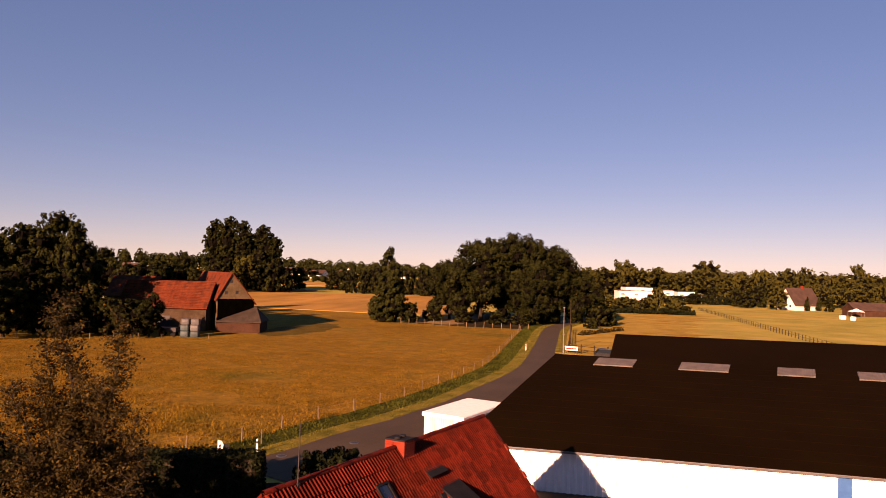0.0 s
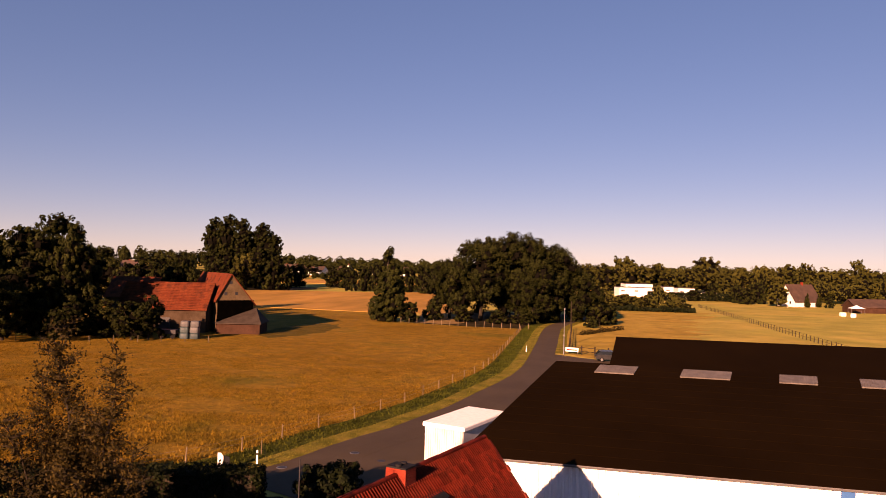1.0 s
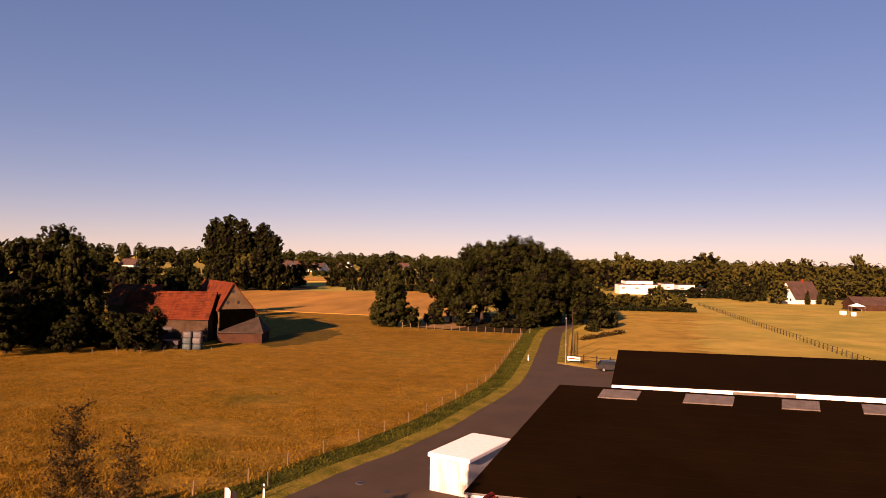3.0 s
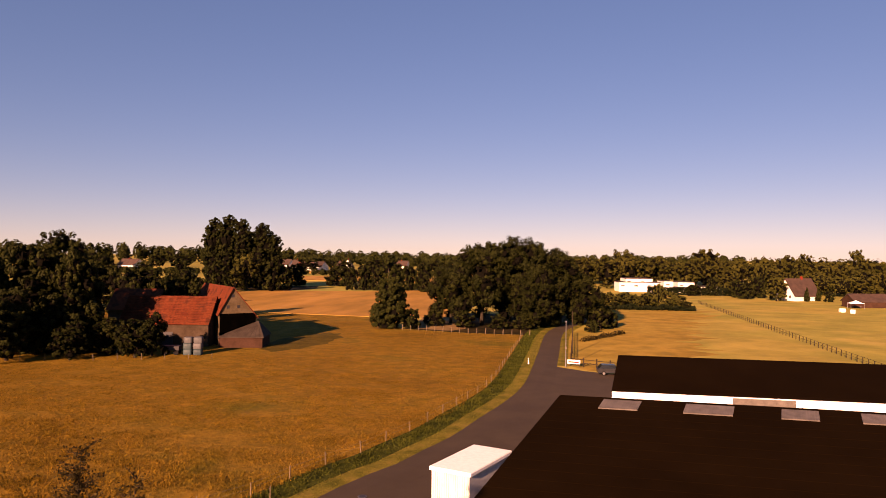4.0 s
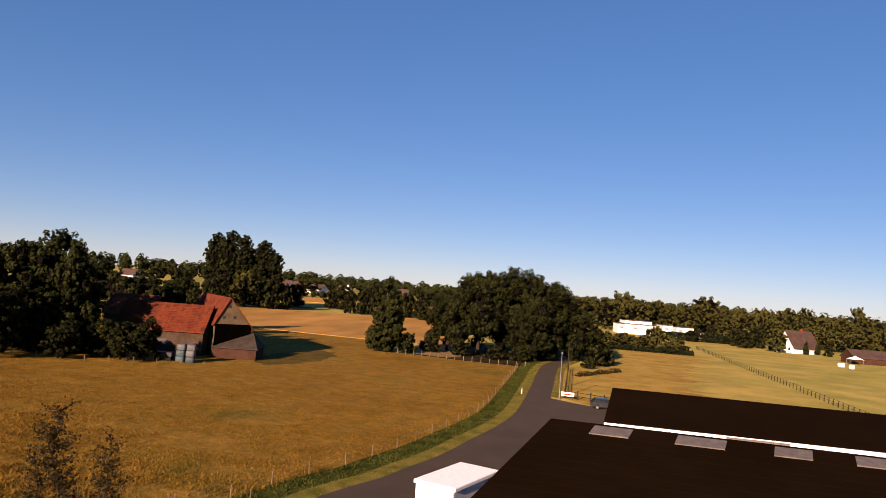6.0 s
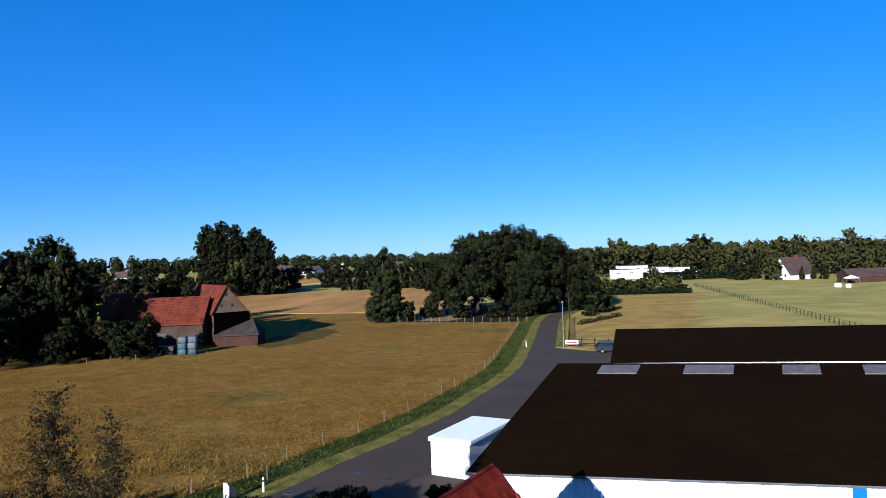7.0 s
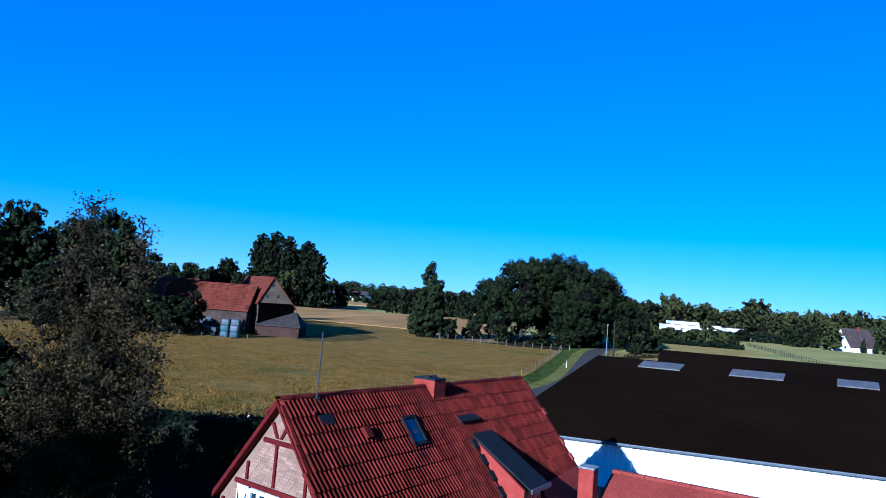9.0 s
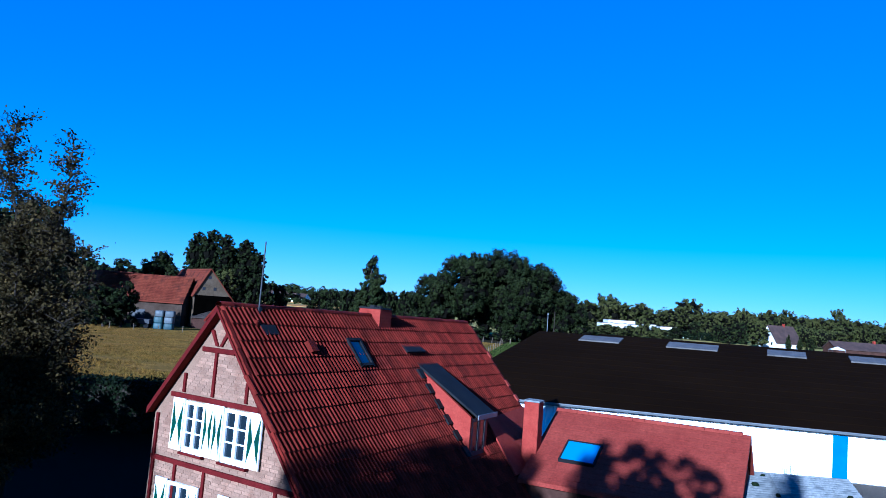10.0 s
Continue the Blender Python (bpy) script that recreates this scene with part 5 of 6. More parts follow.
C_TREE = planted(tree("tree", "tall leafy tree of the farm copse", 41, 20.5, 12, 1.2, M_POPLAR, clumps=320, leaves=29, leaf=0.29), -84.7, 110.7, 20.5, 12)
D_TREE = planted(tree("tree", "dark leafy tree of the farm copse", 42, 13, 10, 0.5, M_OAK, clumps=290, leaves=29, leaf=0.27), -83.0, 103.5, 13, 10)
for k, (x, y, h, w) in enumerate([(-87.1, 106.3, 18, 13), (-78.3, 107.7, 18.8, 10), (-76.4, 106.2, 10.6, 9.5), (-81.5, 96.5, 11, 10), (-70.2, 105.0, 6.2, 7), (-80.5, 112.5, 15, 9), (-92, 102.8, 20, 14), (-96.4, 97.5, 19.5, 14), (-73.0, 99.5, 6.0, 7), (-66.4, 104.6, 5.0, 5), (-80.3, 92.4, 10, 9), (-64.6, 103.6, 6.2, 8), (-62.9, 105.6, 7.2, 6.5), (-104, 100, 17, 14), (-112, 108, 18, 15), (-90, 118, 18, 14)]):
    grown((D_TREE, C_TREE, D_TREE)[k % 3], x, y, h, 0.8 * w, 77 * k)
for k, (x, y, h, w) in enumerate([(-125.8, 183.7, 16, 12), (-113.5, 175.3, 14, 12), (-118.9, 194.8, 14, 12), (-91.4, 158.2, 13, 10), (-89.3, 163.6, 15, 9), (-80.3, 154.7, 13, 9), (-71.2, 130.2, 13.6, 7.6), (-103, 165, 13, 12), (-135, 190, 16, 14), (-145, 185, 16, 14), (-78, 146, 9, 8)]):
    grown((C_TREE, FARDARK)[k % 2], x, y, h, w, 59 * k, "leafy tree behind the barn")
# bushes added to fill in the dark shade at the foot of the copse
for k, (x, y) in enumerate([(-86, 101.5), (-82.6, 104.2), (-79.6, 106.2), (-76.4, 107.4), (-72.7, 108), (-69, 109.2), (-66.2, 108.6)]):
    grown(FARDARK, x, y, 3.2 + 0.9 * (k % 3), 5.5 + k % 2, 37 * k, "low bush added to stand for the shade under the farm copse")
POP = planted(tree("poplar_tree", "very tall columnar poplar at the field edge", 51, 34, 12, 2, M_OAK, "column", clumps=480, leaves=36, leaf=0.38), -152.4, 319.3, 34, 12)
for k, (x, y, h, w) in enumerate([(-159.1, 318.3, 32.6, 11), (-145.2, 320.5, 32.2, 11.5), (-135.5, 322.0, 30.4, 12), (-130.4, 322.8, 25.0, 9), (-140.6, 325, 26.5, 11), (-156, 324, 28, 11)]):
    grown(POP, x, y, h, w, 83 * k)
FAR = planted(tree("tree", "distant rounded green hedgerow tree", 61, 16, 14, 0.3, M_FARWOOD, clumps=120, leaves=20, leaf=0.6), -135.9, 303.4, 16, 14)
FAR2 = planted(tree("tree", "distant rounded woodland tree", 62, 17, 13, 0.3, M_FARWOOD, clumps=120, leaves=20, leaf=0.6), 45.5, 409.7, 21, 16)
FAR2[0].matrix_world = pose(45.5, 409.7, 0) @ Matrix.Scale(1.0, 4)
for k, (x, y, h, w) in enumerate([(-122.5, 303.3, 16, 14), (-119.0, 307.8, 14, 10), (-138.8, 282.8, 15, 12), (-130.3, 353.4, 13.8, 13), (-110.8, 356.4, 11.4, 14), (-95.9, 358.7, 9.8, 8), (-92.0, 359.5, 5.2, 5), (-55.1, 314.8, 11, 10), (-47, 322, 13, 12), (-40, 330, 12, 12), (-36, 300, 9, 10), (-91.7, 322, 12.5, 9), (-85, 323, 13.4, 10), (-79, 321, 14.6, 10), (-71, 324, 15.2, 11), (-65, 325, 14.4, 10), (-58.5, 326, 15.4, 11)]):
    grown(FARDARK, x, y, h, w, 59 * k, "distant dark hedgerow tree beyond the grain")
RW = [(43.9, 440.5, 21.6, 17), (65.2, 443.8, 18.2, 14), (93.4, 448.0, 22.2, 20), (151.6, 456.9, 20.4, 12), (141, 455, 19, 15), (184.5, 461.8, 23.4, 12), (127.9, 453.3, 17.5, 15), (30.4, 387.4, 15, 14), (54.7, 416.0, 15, 14), (76.2, 414.0, 15, 14), (99.4, 397.1, 14, 14), (108.4, 388.2, 15, 13), (123.2, 395.4, 15, 14), (132.9, 386.6, 15.5, 14), (147.9, 393.8, 15, 14), (153.8, 384.5, 14, 12), (168.9, 388.7, 15, 14), (181.9, 393.5, 15, 14), (193.6, 390.1, 15, 14), (81.5, 345.2, 11.5, 10), (93.4, 336.8, 16, 7)]
for k in range(22):
    RW.append((20 + 9.6 * k + random.uniform(-4, 4), 425 + random.uniform(-8, 30), random.uniform(13, 17), random.uniform(12, 16)))
for k in range(16):
    RW.append((104 + 7 * k + random.uniform(-2, 2), 345 + 1.2 * k + random.uniform(-8, 14), random.uniform(8, 13), random.uniform(8, 12)))
for k, (x, y, h, w) in enumerate(RW):
    grown((FAR, (FAR2[0], 17, 13))[k % 2], x, y, 0.96 * h, w, 71 * k, "distant rounded woodland tree")
for k in range(46):
    a = -0.62 + 1.16 * k / 45 + random.uniform(-0.01, 0.01)
    d = random.choice((640, 820, 960)) * random.uniform(0.95, 1.1)
    grown(HORIZON, d * math.sin(a), d * math.cos(a), random.uniform(9, 14) * (1.3 if a < -0.43 else 1.0), random.uniform(14, 24), 71 * k, "far dark woodland tree on the horizon")


def woodland(name, label, line, seed, step, wide, mat, leaf):
    """A far belt of wood along line [(x, y, height)]: rounded crowns side by side, clothed in leaf clumps."""
    rng = np.random.default_rng(seed)
    cs, ns, lobes = [], [], []
    for (ax, ay, ah), (bx, by, bh) in zip(line, line[1:]):
        k = max(1, int(math.hypot(bx - ax, by - ay) / step))
        for i in range(k):
            t = (i + rng.random()) / k
            h = (ah + (bh - ah) * t) * rng.uniform(0.82, 1.04)
            w = wide * rng.uniform(0.7, 1.3)
            mid = np.array([ax + (bx - ax) * t + rng.normal() * 2, ay + (by - ay) * t + rng.normal() * wide, h * 0.55])
            d = on_ball(rng, 190)
            d[:, 1] = -abs(d[:, 1])
            lump = 1 + 0.16 * np.sin(5 * d[:, :1] + i) * np.cos(6 * d[:, 2:] + 2 * i)
            c = mid + d * np.array([w * 0.6, w * 0.6, h * 0.45]) * lump
            c[:, 2] = np.maximum(c[:, 2], 0.3)
            cs.append(c)
            ns.append(d + 0.4 * rng.normal(size=d.shape))
            lobes.append((tuple(mid), (w * 0.72, w * 0.72, h * 0.6)))
    c, n = np.concatenate(cs), np.concatenate(ns)
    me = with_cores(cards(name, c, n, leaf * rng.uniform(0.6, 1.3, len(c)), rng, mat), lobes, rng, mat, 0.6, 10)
    return tagged(part(name, me, mat, None, label, "stuff"), category="woodland")


woodland("far_wood", "hazy dark wooded rise on the horizon", [(-900, 880, 34), (-640, 1010, 31), (-480, 1090, 26), (-330, 1150, 22), (-120, 1200, 20), (60, 1210, 20), (300, 1180, 20)], 64, 9, 15, M_POPLAR, 2.2)
woodland("far_wood", "thin dark wood at the end of the fields", [(-420, 960, 17), (-250, 1000, 15), (-60, 1010, 17)], 65, 8, 13, M_POPLAR, 1.8)
woodland("far_hedge", "dark hedgerow behind the far stubble", [(-330, 500, 5.5), (-210, 528, 5), (-120, 540, 4.5), (-50, 536, 5.5)], 68, 3, 4, M_POPLAR, 0.6)
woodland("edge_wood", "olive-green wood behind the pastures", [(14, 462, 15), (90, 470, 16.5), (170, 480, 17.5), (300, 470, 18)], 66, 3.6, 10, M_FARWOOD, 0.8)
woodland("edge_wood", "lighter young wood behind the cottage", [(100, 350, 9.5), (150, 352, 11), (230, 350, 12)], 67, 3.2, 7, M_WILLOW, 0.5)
LIGHT = planted(tree("tree", "round light-green tree beside a cottage", 71, 9.5, 8, 0.4, M_WILLOW, clumps=180, leaves=40, leaf=0.3), 89.2, 297.5, 9.5, 8)
for k, (x, y, h, w) in enumerate([(35.4, 237, 8.4, 5), (27.3, 240.5, 4.6, 6), (31.7, 239.1, 5.2, 6), (42.2, 237.6, 4.6, 5), (40.4, 241.2, 5.6, 5), (22, 236, 4.2, 6), (24.5, 243, 5, 6), (19.5, 238, 5.4, 5), (29.2, 234.6, 3.6, 4), (38.6, 235.2, 3.8, 4)]):
    grown(LIGHT, x, y, h, w, 71 * k, "light-green shrub at the paddock edge")
for k, (x, y, h, w) in enumerate([(80.6, 309.0, 8.2, 9), (88, 318, 11, 9), (26, 246, 6.0, 5), (33.5, 244, 5.4, 5), (44.0, 235.6, 3.4, 4), (21, 232.5, 2.8, 4), (108.5, 297, 5.5, 5), (79, 318, 9, 8), (72, 330, 10, 8), (63, 325, 6, 8)]):
    grown(FARDARK, x, y, h, w, 71 * k, "dark tree at the pasture edge")
for x, y, h, w in ((100.5, 297, 5.4, 2.6), (106, 301, 5, 2.6)):
    grown(SPIRE, x, y, h, w, 30 * x, "narrow dark conifer in the cottage garden")
hedge_far = np.random.default_rng(77)
c = np.stack([hedge_far.uniform(17, 46, 2600), 231.5 + 0.13 * hedge_far.uniform(0, 30, 2600) + hedge_far.normal(size=2600) * 0.8, hedge_far.random(2600) ** 0.7 * 1.7], 1)
c[:, 2] *= 0.75 + 0.35 * np.sin(c[:, 0] * 0.9) * np.sin(c[:, 0] * 0.37 + 1.0)
tagged(part("field_hedge", cards("field_hedge", c, hedge_far.normal(size=c.shape) + (0, -0.6, 0.4), 0.4, hedge_far, M_HEDGE), M_HEDGE, None, "low dark hedge between the pastures", "stuff"), category="hedge")

c = np.stack([hedge_far.uniform(44, 92, 4200), 330 + hedge_far.normal(size=4200) * 1.0, hedge_far.random(4200) ** 0.7 * 3.4], 1)
tagged(part("field_hedge", cards("field_hedge", c, hedge_far.normal(size=c.shape) + (0, -0.6, 0.4), 0.5, hedge_far, M_HEDGE), M_HEDGE, None, "dark boundary hedge before the works building", "stuff"), category="hedge")

t = hedge_far.random(900)
c = np.stack([7 + 9.5 * t + hedge_far.normal(size=900) * 0.35, 142 + 17 * t + hedge_far.normal(size=900) * 0.5, hedge_far.random(900) * (0.35 + 0.55 * abs(np.sin(9 * t)))], 1)
tagged(part("scrub", cards("scrub", c, hedge_far.normal(size=c.shape), 0.2, hedge_far, M_BIRCH), M_BIRCH, None, "line of dry brown scrub across the paddock", "stuff"), category="scrub")

# ---- distant buildings ----


def house(name, label, x, y, turn, L, W, eave, ridge, wall, roof, category="house", windows=True):
    top = thing(name, label, category, pose(x, y, 0, 0, 0, turn))
    part("wall", Form().prism([(-W / 2, 0, 0), (W / 2, 0, 0), (W / 2, 0, eave), (0, 0, ridge - 0.2), (-W / 2, 0, eave)], (0, L, 0)), wall, top)
    k = (ridge - eave) / (W / 2)
    for s in (-1, 1):
        part("roof", Form().prism([(0, -0.4, ridge), (s * (W / 2 + 0.4), -0.4, eave - 0.4 * k), (s * (W / 2 + 0.4), -0.4, eave - 0.4 * k - 0.2), (0, -0.4, ridge - 0.22)], (0, L + 0.8, 0)), roof, top)
    for z, xs in ((1.0, (-W / 4, W / 4)), (eave + 0.6, (0,))) if windows else ():
        for wx in xs:
            w = part("window", Form().box(wx - 0.55, wx + 0.55, -0.05, 0.02, z, z + 1.3), M_WHITE, top)
            part("pane", Form().box(wx - 0.45, wx + 0.45, -0.07, -0.055, z + 0.1, z + 1.2), M_PANE, w)
    part("chimney", Form().box(-0.35, 0.35, L * 0.6, L * 0.6 + 0.7, ridge - 0.8, ridge + 0.8), M_REDWALL, top)
    return top


house("cottage", "white-gabled cottage with dark red roof among trees", 94, 302, -62, 13, 9.6, 2.5, 8.9, M_FARWHITE, M_FARROOF)
house("farm_shed", "long low red brick shed with dark roof", 104.5, 268, -80, 26, 8, 2.4, 4.8, M_FARBRICK, M_FARROOF, "shed", False)
tent = thing("white_canopy", "small white canopy tent beside the shed", "canopy", pose(103, 258, 0))
part("canopy_roof", Form().add([(-2.2, -1.5, 1.9), (2.2, -1.5, 1.9), (2.2, 1.5, 1.9), (-2.2, 1.5, 1.9), (0, 0, 3.0)], [(0, 1, 4), (1, 2, 4), (2, 3, 4), (3, 0, 4)]), M_WHITE, tent)
for x in (-2.1, 2.1):
    for y in (-1.4, 1.4):
        part("leg", Form().rod((x, y, 0), (x, y, 1.9), 0.05), M_METAL, tent)
works = thing("white_works_building", "long white flat-roofed works building of stepped blocks", "building", pose(33.5, 352, 0, 0, 0, 5))
for x0, x1, y0, h in ((0, 20, 0, 4.5), (21.6, 26, 1, 5.2), (26, 34.5, -3, 2.2), (34.6, 48, 0, 2.7), (4, 17, 5, 6.2), (30, 38, 8, 4.6)):
    b = part("block", Form().bevelled(x0, x1 - 0.05, y0, y0 + 14, 0, h, 0.05), M_FARWHITE, works)
    part("parapet", Form().box(x0 - 0.1, x1 + 0.03, y0 - 0.1, y0 + 14.1, h, h + 0.25), M_FARROOF, b)
    for k in range(0, int((x1 - x0) / 3.2), 2):
        part("window", Form().box(x0 + 0.8 + 3.2 * k, x0 + 2.6 + 3.2 * k, y0 - 0.05, y0 - 0.01, h - 1.9, h - 1.2), M_PANEL, b)
for x, y, turn in ((92.3, 241.0, 10), (93.6, 236.2, 60)):
    wrapped_bale("pale wrapped bale lying on the pasture", M_FARWHITE, pose(x, y, 0, 0, 0, turn) @ Matrix.Scale(1.25, 4), M_FARWHITE)
house("far_house", "white gabled house beyond the grain field", -198, 677, 10, 14, 11, 3.5, 11.5, M_FARWHITE, M_FARROOF)
for x, y, turn, size in ((-236, 690, 75, 9.8), (-209, 716, 60, 9.6), (-262, 730, 80, 10.2), (-178, 748, 70, 9.4), (-288, 762, 65, 10.5), (-160, 790, 80, 10)):
    house("far_house", "distant village house with pale wall and brown roof", x, y, turn, 13, 10, 4.2, size, M_FARWHITE, M_FARROOF)
house("far_house", "pale farmhouse with red roof in the distance", -227, 694, 70, 26, 12, 4, 9, M_FARWHITE, M_FARROOF)
house("far_house", "distant house with pale wall and red roof", -246, 720, 80, 18, 12, 4, 9, M_FARWHITE, M_OLDTILE)
house("far_house", "distant house with pale wall and red roof", -345, 556, 70, 22, 12, 6, 11, M_FARWHITE, M_FARROOF)


# ---- garden: half-bare tree, clipped hedge, bush ----
def garden_tree(name, label, seed, m, tips, sparse, leaf, mat):
    """A tree of bare rising leaders with twigs and thin leaves; tips: (x, y, z, radius of leafage) of the leaders."""
    rng = np.random.default_rng(seed)
    top = thing(name, label, "tree", m)
    f, cs, ns = Form(), [], []
    for tx, ty, tz, tr in tips:
        start = Vector((0, 0, 0.9 + 1.6 * rng.random()))
        end = Vector((tx, ty, tz))
        pts = [start]
        for i in range(1, 8):
            q = i / 7
            p = start.lerp(end, q)
            p.x -= tx * 0.35 * math.sin(math.pi * q) * (0.5)
            p += Vector((rng.normal() * 0.07, rng.normal() * 0.07, 0))
            pts.append(p)
        for i in range(7):
            f.rod(pts[i], pts[i + 1], 0.085 * (1 - i / 7.6), 0.085 * (1 - (i + 1) / 7.6), 6)
        for i in range(int(tz * 11)):
            q = 0.12 + 0.88 * rng.random()
            k = min(6, int(q * 7))
            s = pts[k].lerp(pts[k + 1], q * 7 - k)
            a = rng.uniform(0, 2 * math.pi)
            ln = tr * (1.25 - q) * rng.uniform(0.5, 1.25) + 0.25
            e = s + Vector((math.cos(a) * ln, math.sin(a) * ln, ln * rng.uniform(0.1, 0.75)))
            f.rod(s, e, 0.018, 0.005, 4)
            kk = int(sparse * ln * (2.7 - 2.25 * q))
            u = (np.round(rng.random(kk) * 5 + rng.normal(size=kk) * 0.12) / 5)[:, None].clip(0.1, 1.05)
            c = np.array(s)[None] * (1 - u) + np.array(e)[None] * u + rng.normal(size=(kk, 3)) * (0.13 - 0.05 * q)
            cs.append(c)
            ns.append(rng.normal(size=(kk, 3)) + (0, 0, 0.4))
    f.rod((0, 0, -0.1), (0, 0, 1.4), 0.2, 0.15, 10)
    part("trunk", f, M_BARK, top, "bare grey-brown branches")
    c, n = np.concatenate(cs), np.concatenate(ns)
    part("crown", cards("crown", c, n, leaf * rng.uniform(0.6, 1.3, len(c)), rng, mat), mat, top)
    return top


garden_tree("garden_tree", "half-bare garden tree with thin yellowish leaves", 81, pose(-11.5, 17.6, 0), [(1.0, 0.0, 10.55, 0.8), (-1.2, 0.4, 11.1, 1.0), (-0.5, 0.9, 8.6, 1.4), (-2.0, -0.6, 8.6, 1.5), (0.4, -0.8, 7.4, 1.3), (-0.9, -1.2, 6.4, 1.7), (0.9, 0.7, 6.4, 1.1), (-2.6, 0.6, 6.0, 1.6), (1.5, 0.2, 7.7, 1.0), (1.7, -0.4, 6.3, 1.1), (-1.6, 0.3, 9.6, 1.0)], 94, 0.049, M_BIRCH)


def leaf_block(name, label, seed, x0, x1, y0, y1, z1, m, k, mat, category):
    rng = np.random.default_rng(seed)
    top = thing(name, label, category, m)
    core = Form().bevelled(x0 + 0.15, x1 - 0.15, y0 + 0.15, y1 - 0.15, 0, z1 - 0.15, 0.2)
    part("inner_growth", core, M_BARK, top)
    face = rng.choice(5, k, p=[0.3, 0.22, 0.3, 0.09, 0.09])
    u, v = rng.random(k), rng.random(k)
    c = np.stack([x0 + (x1 - x0) * u, y0 + (y1 - y0) * v, np.full(k, z1)], 1)
    n = np.tile((0.0, 0.0, 1.0), (k, 1))
    for i, (ax, val, nn) in enumerate(((1, y0, (0, -1, 0)), (1, y1, (0, 1, 0)), (2, z1, (0, 0, 1)), (0, x0, (-1, 0, 0)), (0, x1, (1, 0, 0)))):
        s = face == i
        c[s, 2] = z1 * rng.random(s.sum()) if ax != 2 else z1
        c[s, ax] = val
        n[s] = nn
    c += rng.normal(size=c.shape) * 0.08
    c[:, 2] = np.maximum(c[:, 2], 0.05)
    part("foliage", cards("foliage", c, n + 0.7 * rng.normal(size=c.shape), 0.10 * rng.uniform(0.6, 1.3, k), rng, mat), mat, top)
    return top


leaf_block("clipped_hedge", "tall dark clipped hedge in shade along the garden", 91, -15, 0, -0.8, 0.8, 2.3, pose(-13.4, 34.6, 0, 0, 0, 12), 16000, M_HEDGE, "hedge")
DARKBUSH = planted(tree("garden_bush", "dark rounded shrub by the lane", 92, 2.2, 3.0, 0.05, M_HEDGE, clumps=70, leaves=40, leaf=0.12, category="bush"), -9.6, 35.2, 2.2, 3.0)
for k, (x, y, h, w) in enumerate([(-11.4, 37.6, 1.7, 2.4), (-10.2, 37.9, 1.9, 2.6), (-7.4, 35.6, 1.6, 2.2), (-5.2, 39.2, 1.5, 2.4), (-3.9, 37.4, 1.4, 2.2), (-6.3, 37.5, 1.0, 1.6)]):
    grown(DARKBUSH, x, y, h, w, 60 * k)

for k, (x, y, h, w) in enumerate([(-16.2, 17.0, 8.6, 5.5), (-20.5, 16, 8.6, 6), (-26, 15, 8.6, 6.5), (-32, 15, 9, 7)]):
    grown(D_TREE, x, y, h, w, 47 * k, "dense dark garden tree in shade")

# tall garden trees behind the viewer, whose shade falls across the garden and the eaves
for k, (x, y, h, w) in enumerate([(-34, -9, 14.6, 9), (-28, -11, 14.6, 9), (-22, -10, 13.2, 8), (-18.8, -10, 14.0, 8.0), (-2.4, -13, 15.2, 2.6)]):
    grown(C_TREE, x, y, h, w, 47 * k, "tall garden tree casting evening shade")
grown(POP, -9.5, -10.5, 13.2, 3.8, 20, "tall slender garden tree casting evening shade")
grown(POP, -7.9, -13.0, 14.6, 1.7, 50, "tall slender garden tree casting evening shade")
grown(FARDARK, -5.9, -12.5, 12.6, 2.5, 70, "tall slender garden tree casting evening shade")


grown(D_TREE, -4.7, -8.4, 13.5, 8.8, 110, "dense rounded garden tree casting evening shade")
grown(FARDARK, -9.2, -7.6, 11.0, 4.6, 150, "dense rounded garden tree casting evening shade")


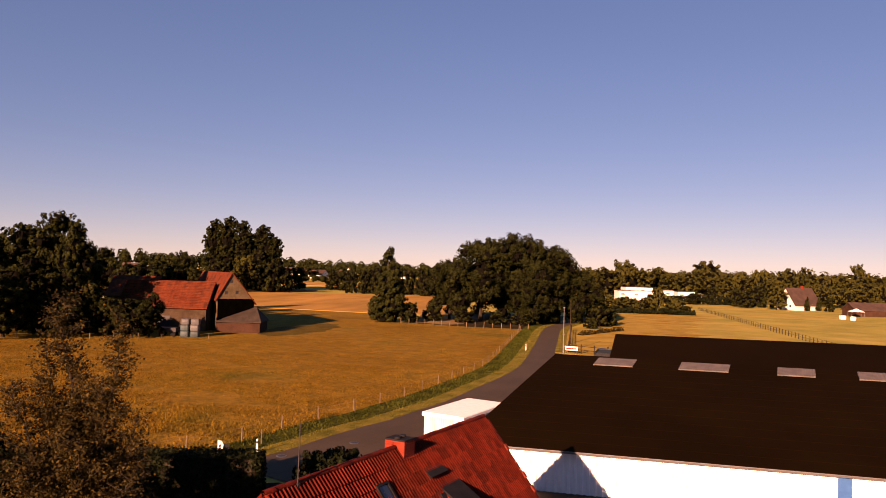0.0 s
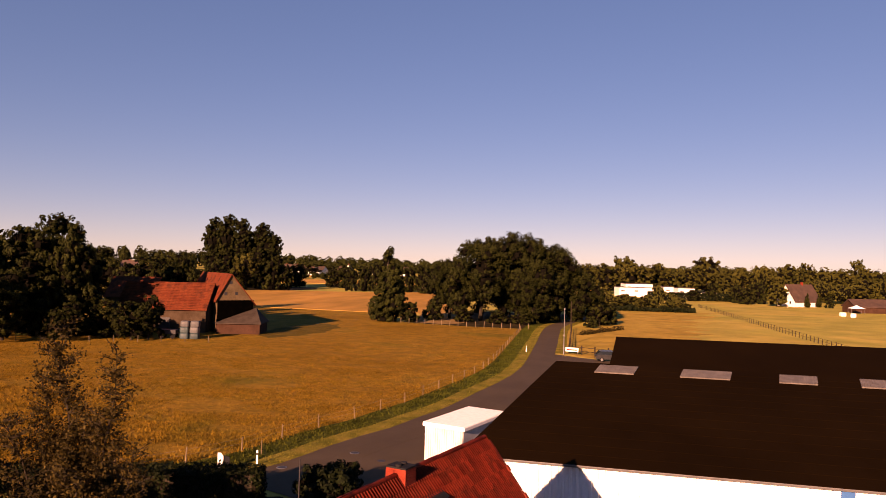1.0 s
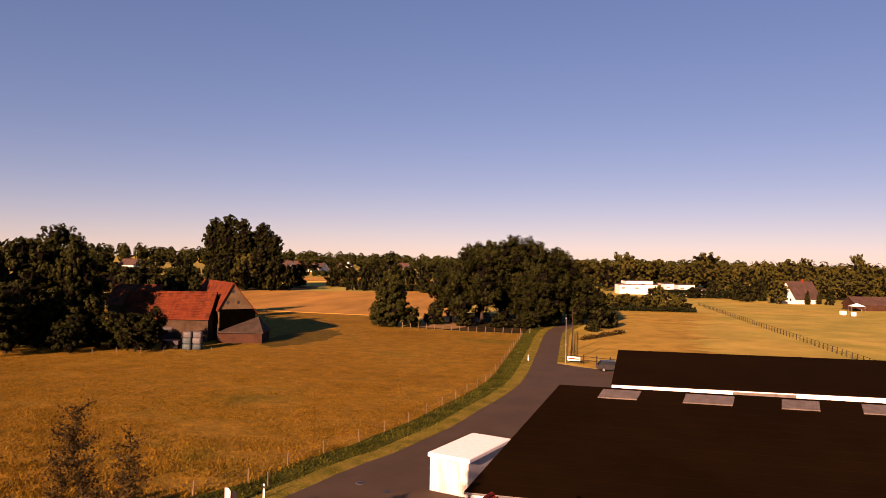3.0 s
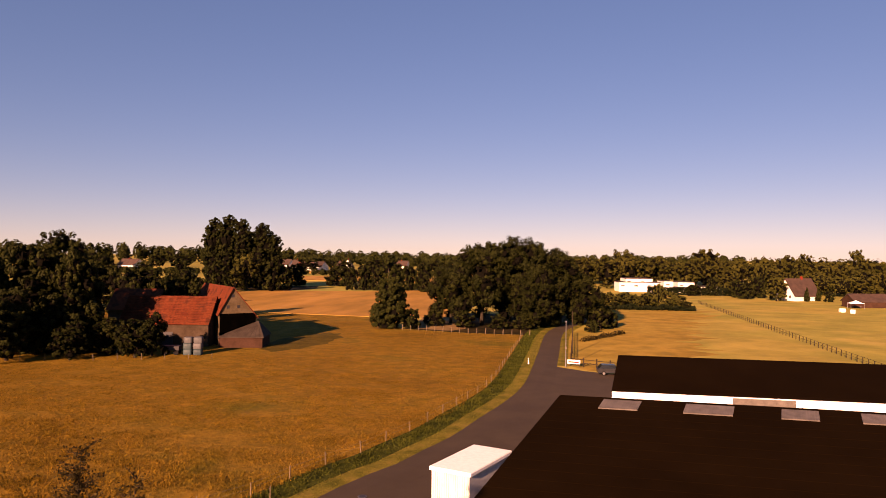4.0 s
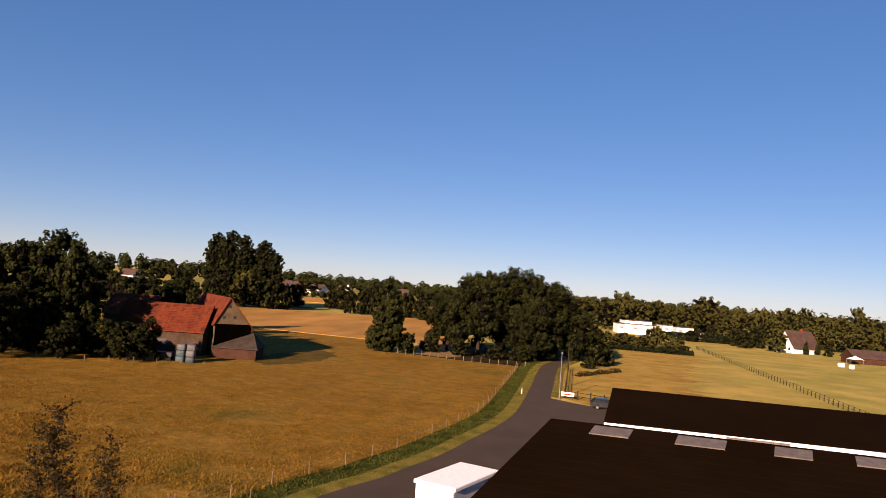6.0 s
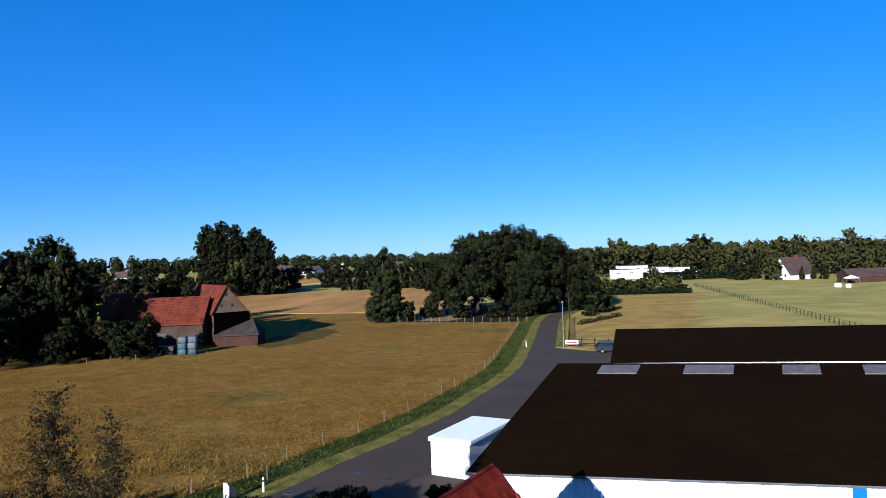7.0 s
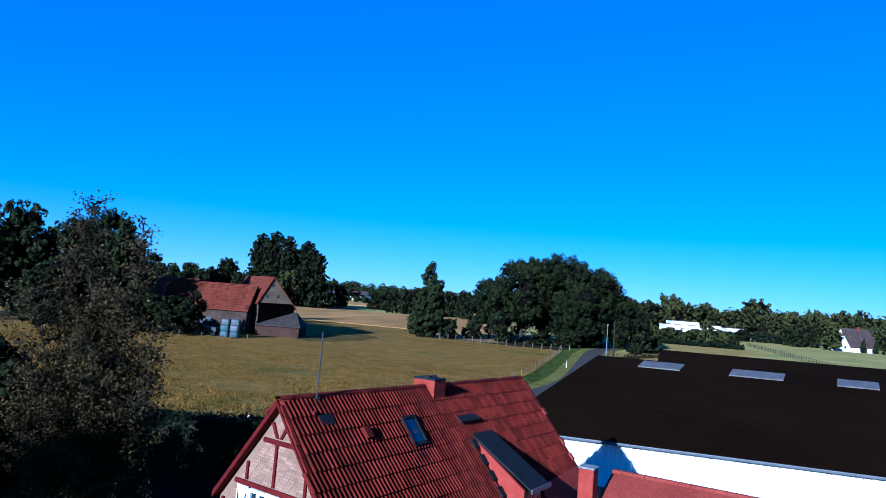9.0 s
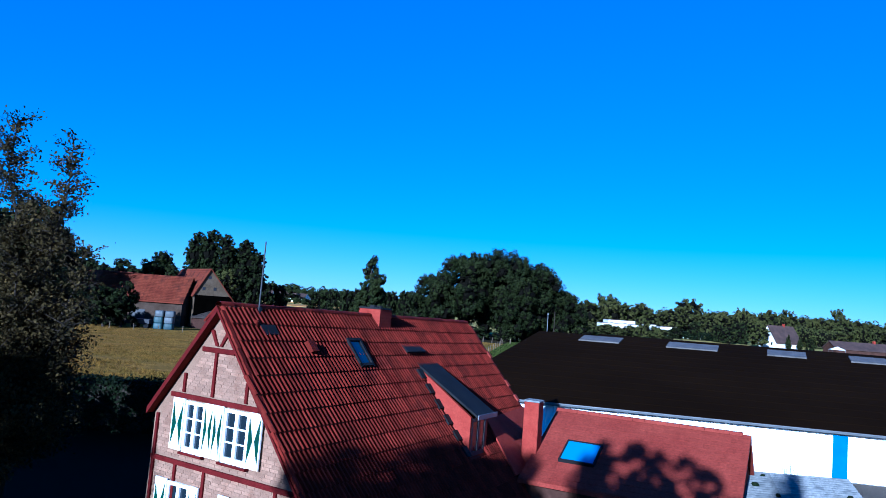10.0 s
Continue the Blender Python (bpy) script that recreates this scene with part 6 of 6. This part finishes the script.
# ---- shed with a corrugated roof beside the annex, and planting by the hall ----
def corrugated_shed():
    top = thing("corrugated_shed", "low shed with a weathered pale corrugated sheet roof", "shed", pose(7.45, 21.9, 0, 0, 0, 4))
    wide, deep, skew = 3.7, 4.4, 0.9
    lo, hi = 1.62, 2.3
    at = lambda u, v: (u * wide + v * skew, v * deep, lo + (hi - lo) * v)
    cols, rows, waves = 3, 2, 12
    for r in range(rows):
        for c in range(cols):
            f = Form()
            n = waves * 6
            u0, u1 = c / cols - 0.008, (c + 1) / cols + 0.008
            drop = 0.012 * (rows - r) + 0.004 * c + random.uniform(0, 0.006)
            for k in range(n + 1):
                v = (r + k / n) / rows
                z = 0.055 * math.sin(2 * math.pi * k / 6) + drop
                for u in (u0, u1):
                    x, y, h = at(u, v)
                    f.v.append((x, y, h + z))
                for u in (u0, u1):
                    x, y, h = at(u, v)
                    f.v.append((x, y, h + z - 0.008))
            for k in range(n):
                a, b = 4 * k, 4 * k + 4
                f.f += [(a, a + 1, b + 1, b), (a + 2, b + 2, b + 3, a + 3), (a, b, b + 2, a + 2), (a + 1, a + 3, b + 3, b + 1)]
            f.f += [(0, 2, 3, 1), (4 * n, 4 * n + 1, 4 * n + 3, 4 * n + 2)]
            part("roof_sheet", f, M_STONE, top)
    for u, v, q in ((0.15, 0.72, 0.16), (0.22, 0.35, 0.14), (0.25, 0.9, 0.10), (0.3, 0.55, 0.1), (0.62, 0.45, 0.2), (0.82, 0.3, 0.16), (0.75, 0.18, 0.13), (0.08, 0.12, 0.1), (0.9, 0.62, 0.12), (0.02, 0.98, 0.14)):
        x, y, h = at(u, v)
        lump = Form()
        ring = [(x + q * (1 + 0.3 * math.sin(3 * a)) * math.cos(a), y + 0.7 * q * math.sin(a), h + 0.02) for a in np.linspace(0, 2 * math.pi, 9)[:-1]]
        lump.add(ring + [(px * 0.5 + x * 0.5, py * 0.5 + y * 0.5, h + 0.11) for px, py, _ in ring], [(k, (k + 1) % 8, 8 + (k + 1) % 8, 8 + k) for k in range(8)] + [tuple(range(8, 16))])
        part("moss", lump, M_HEDGE, top, "dark cushion of moss")
    for u in (0.04, 0.96):
        for v in (0.03, 0.95):
            x, y, h = at(u, v)
            part("post", Form().box(x - 0.05, x + 0.05, y - 0.05, y + 0.05, 0, h - 0.04), M_POST, top)
    x0, x1 = at(0.06, 0.95), at(0.94, 0.95)
    part("back_wall", Form().box(x0[0], x1[0], x0[1] - 0.04, x0[1], 0, hi - 0.14), M_POST, top)
    part("beam", Form().box(at(0.02, 0)[0], at(0.98, 0)[0], 0.08, 0.18, lo - 0.16, lo - 0.03), M_POST, top)
    return top


corrugated_shed()
tall = thing("pampas_grass", "pale tuft of tall ornamental grass by the wall", "grass", pose(12.2, 33.2, 0))
f = Form()
for k in range(60):
    a, r = random.uniform(0, 6.28), random.uniform(0.05, 0.4)
    f.rod((0.1 * math.cos(a), 0.1 * math.sin(a), 0), (r * math.cos(a), r * math.sin(a), random.uniform(0.9, 1.8)), 0.012, 0.004, 4)
part("blades", f, M_STONE, tall)
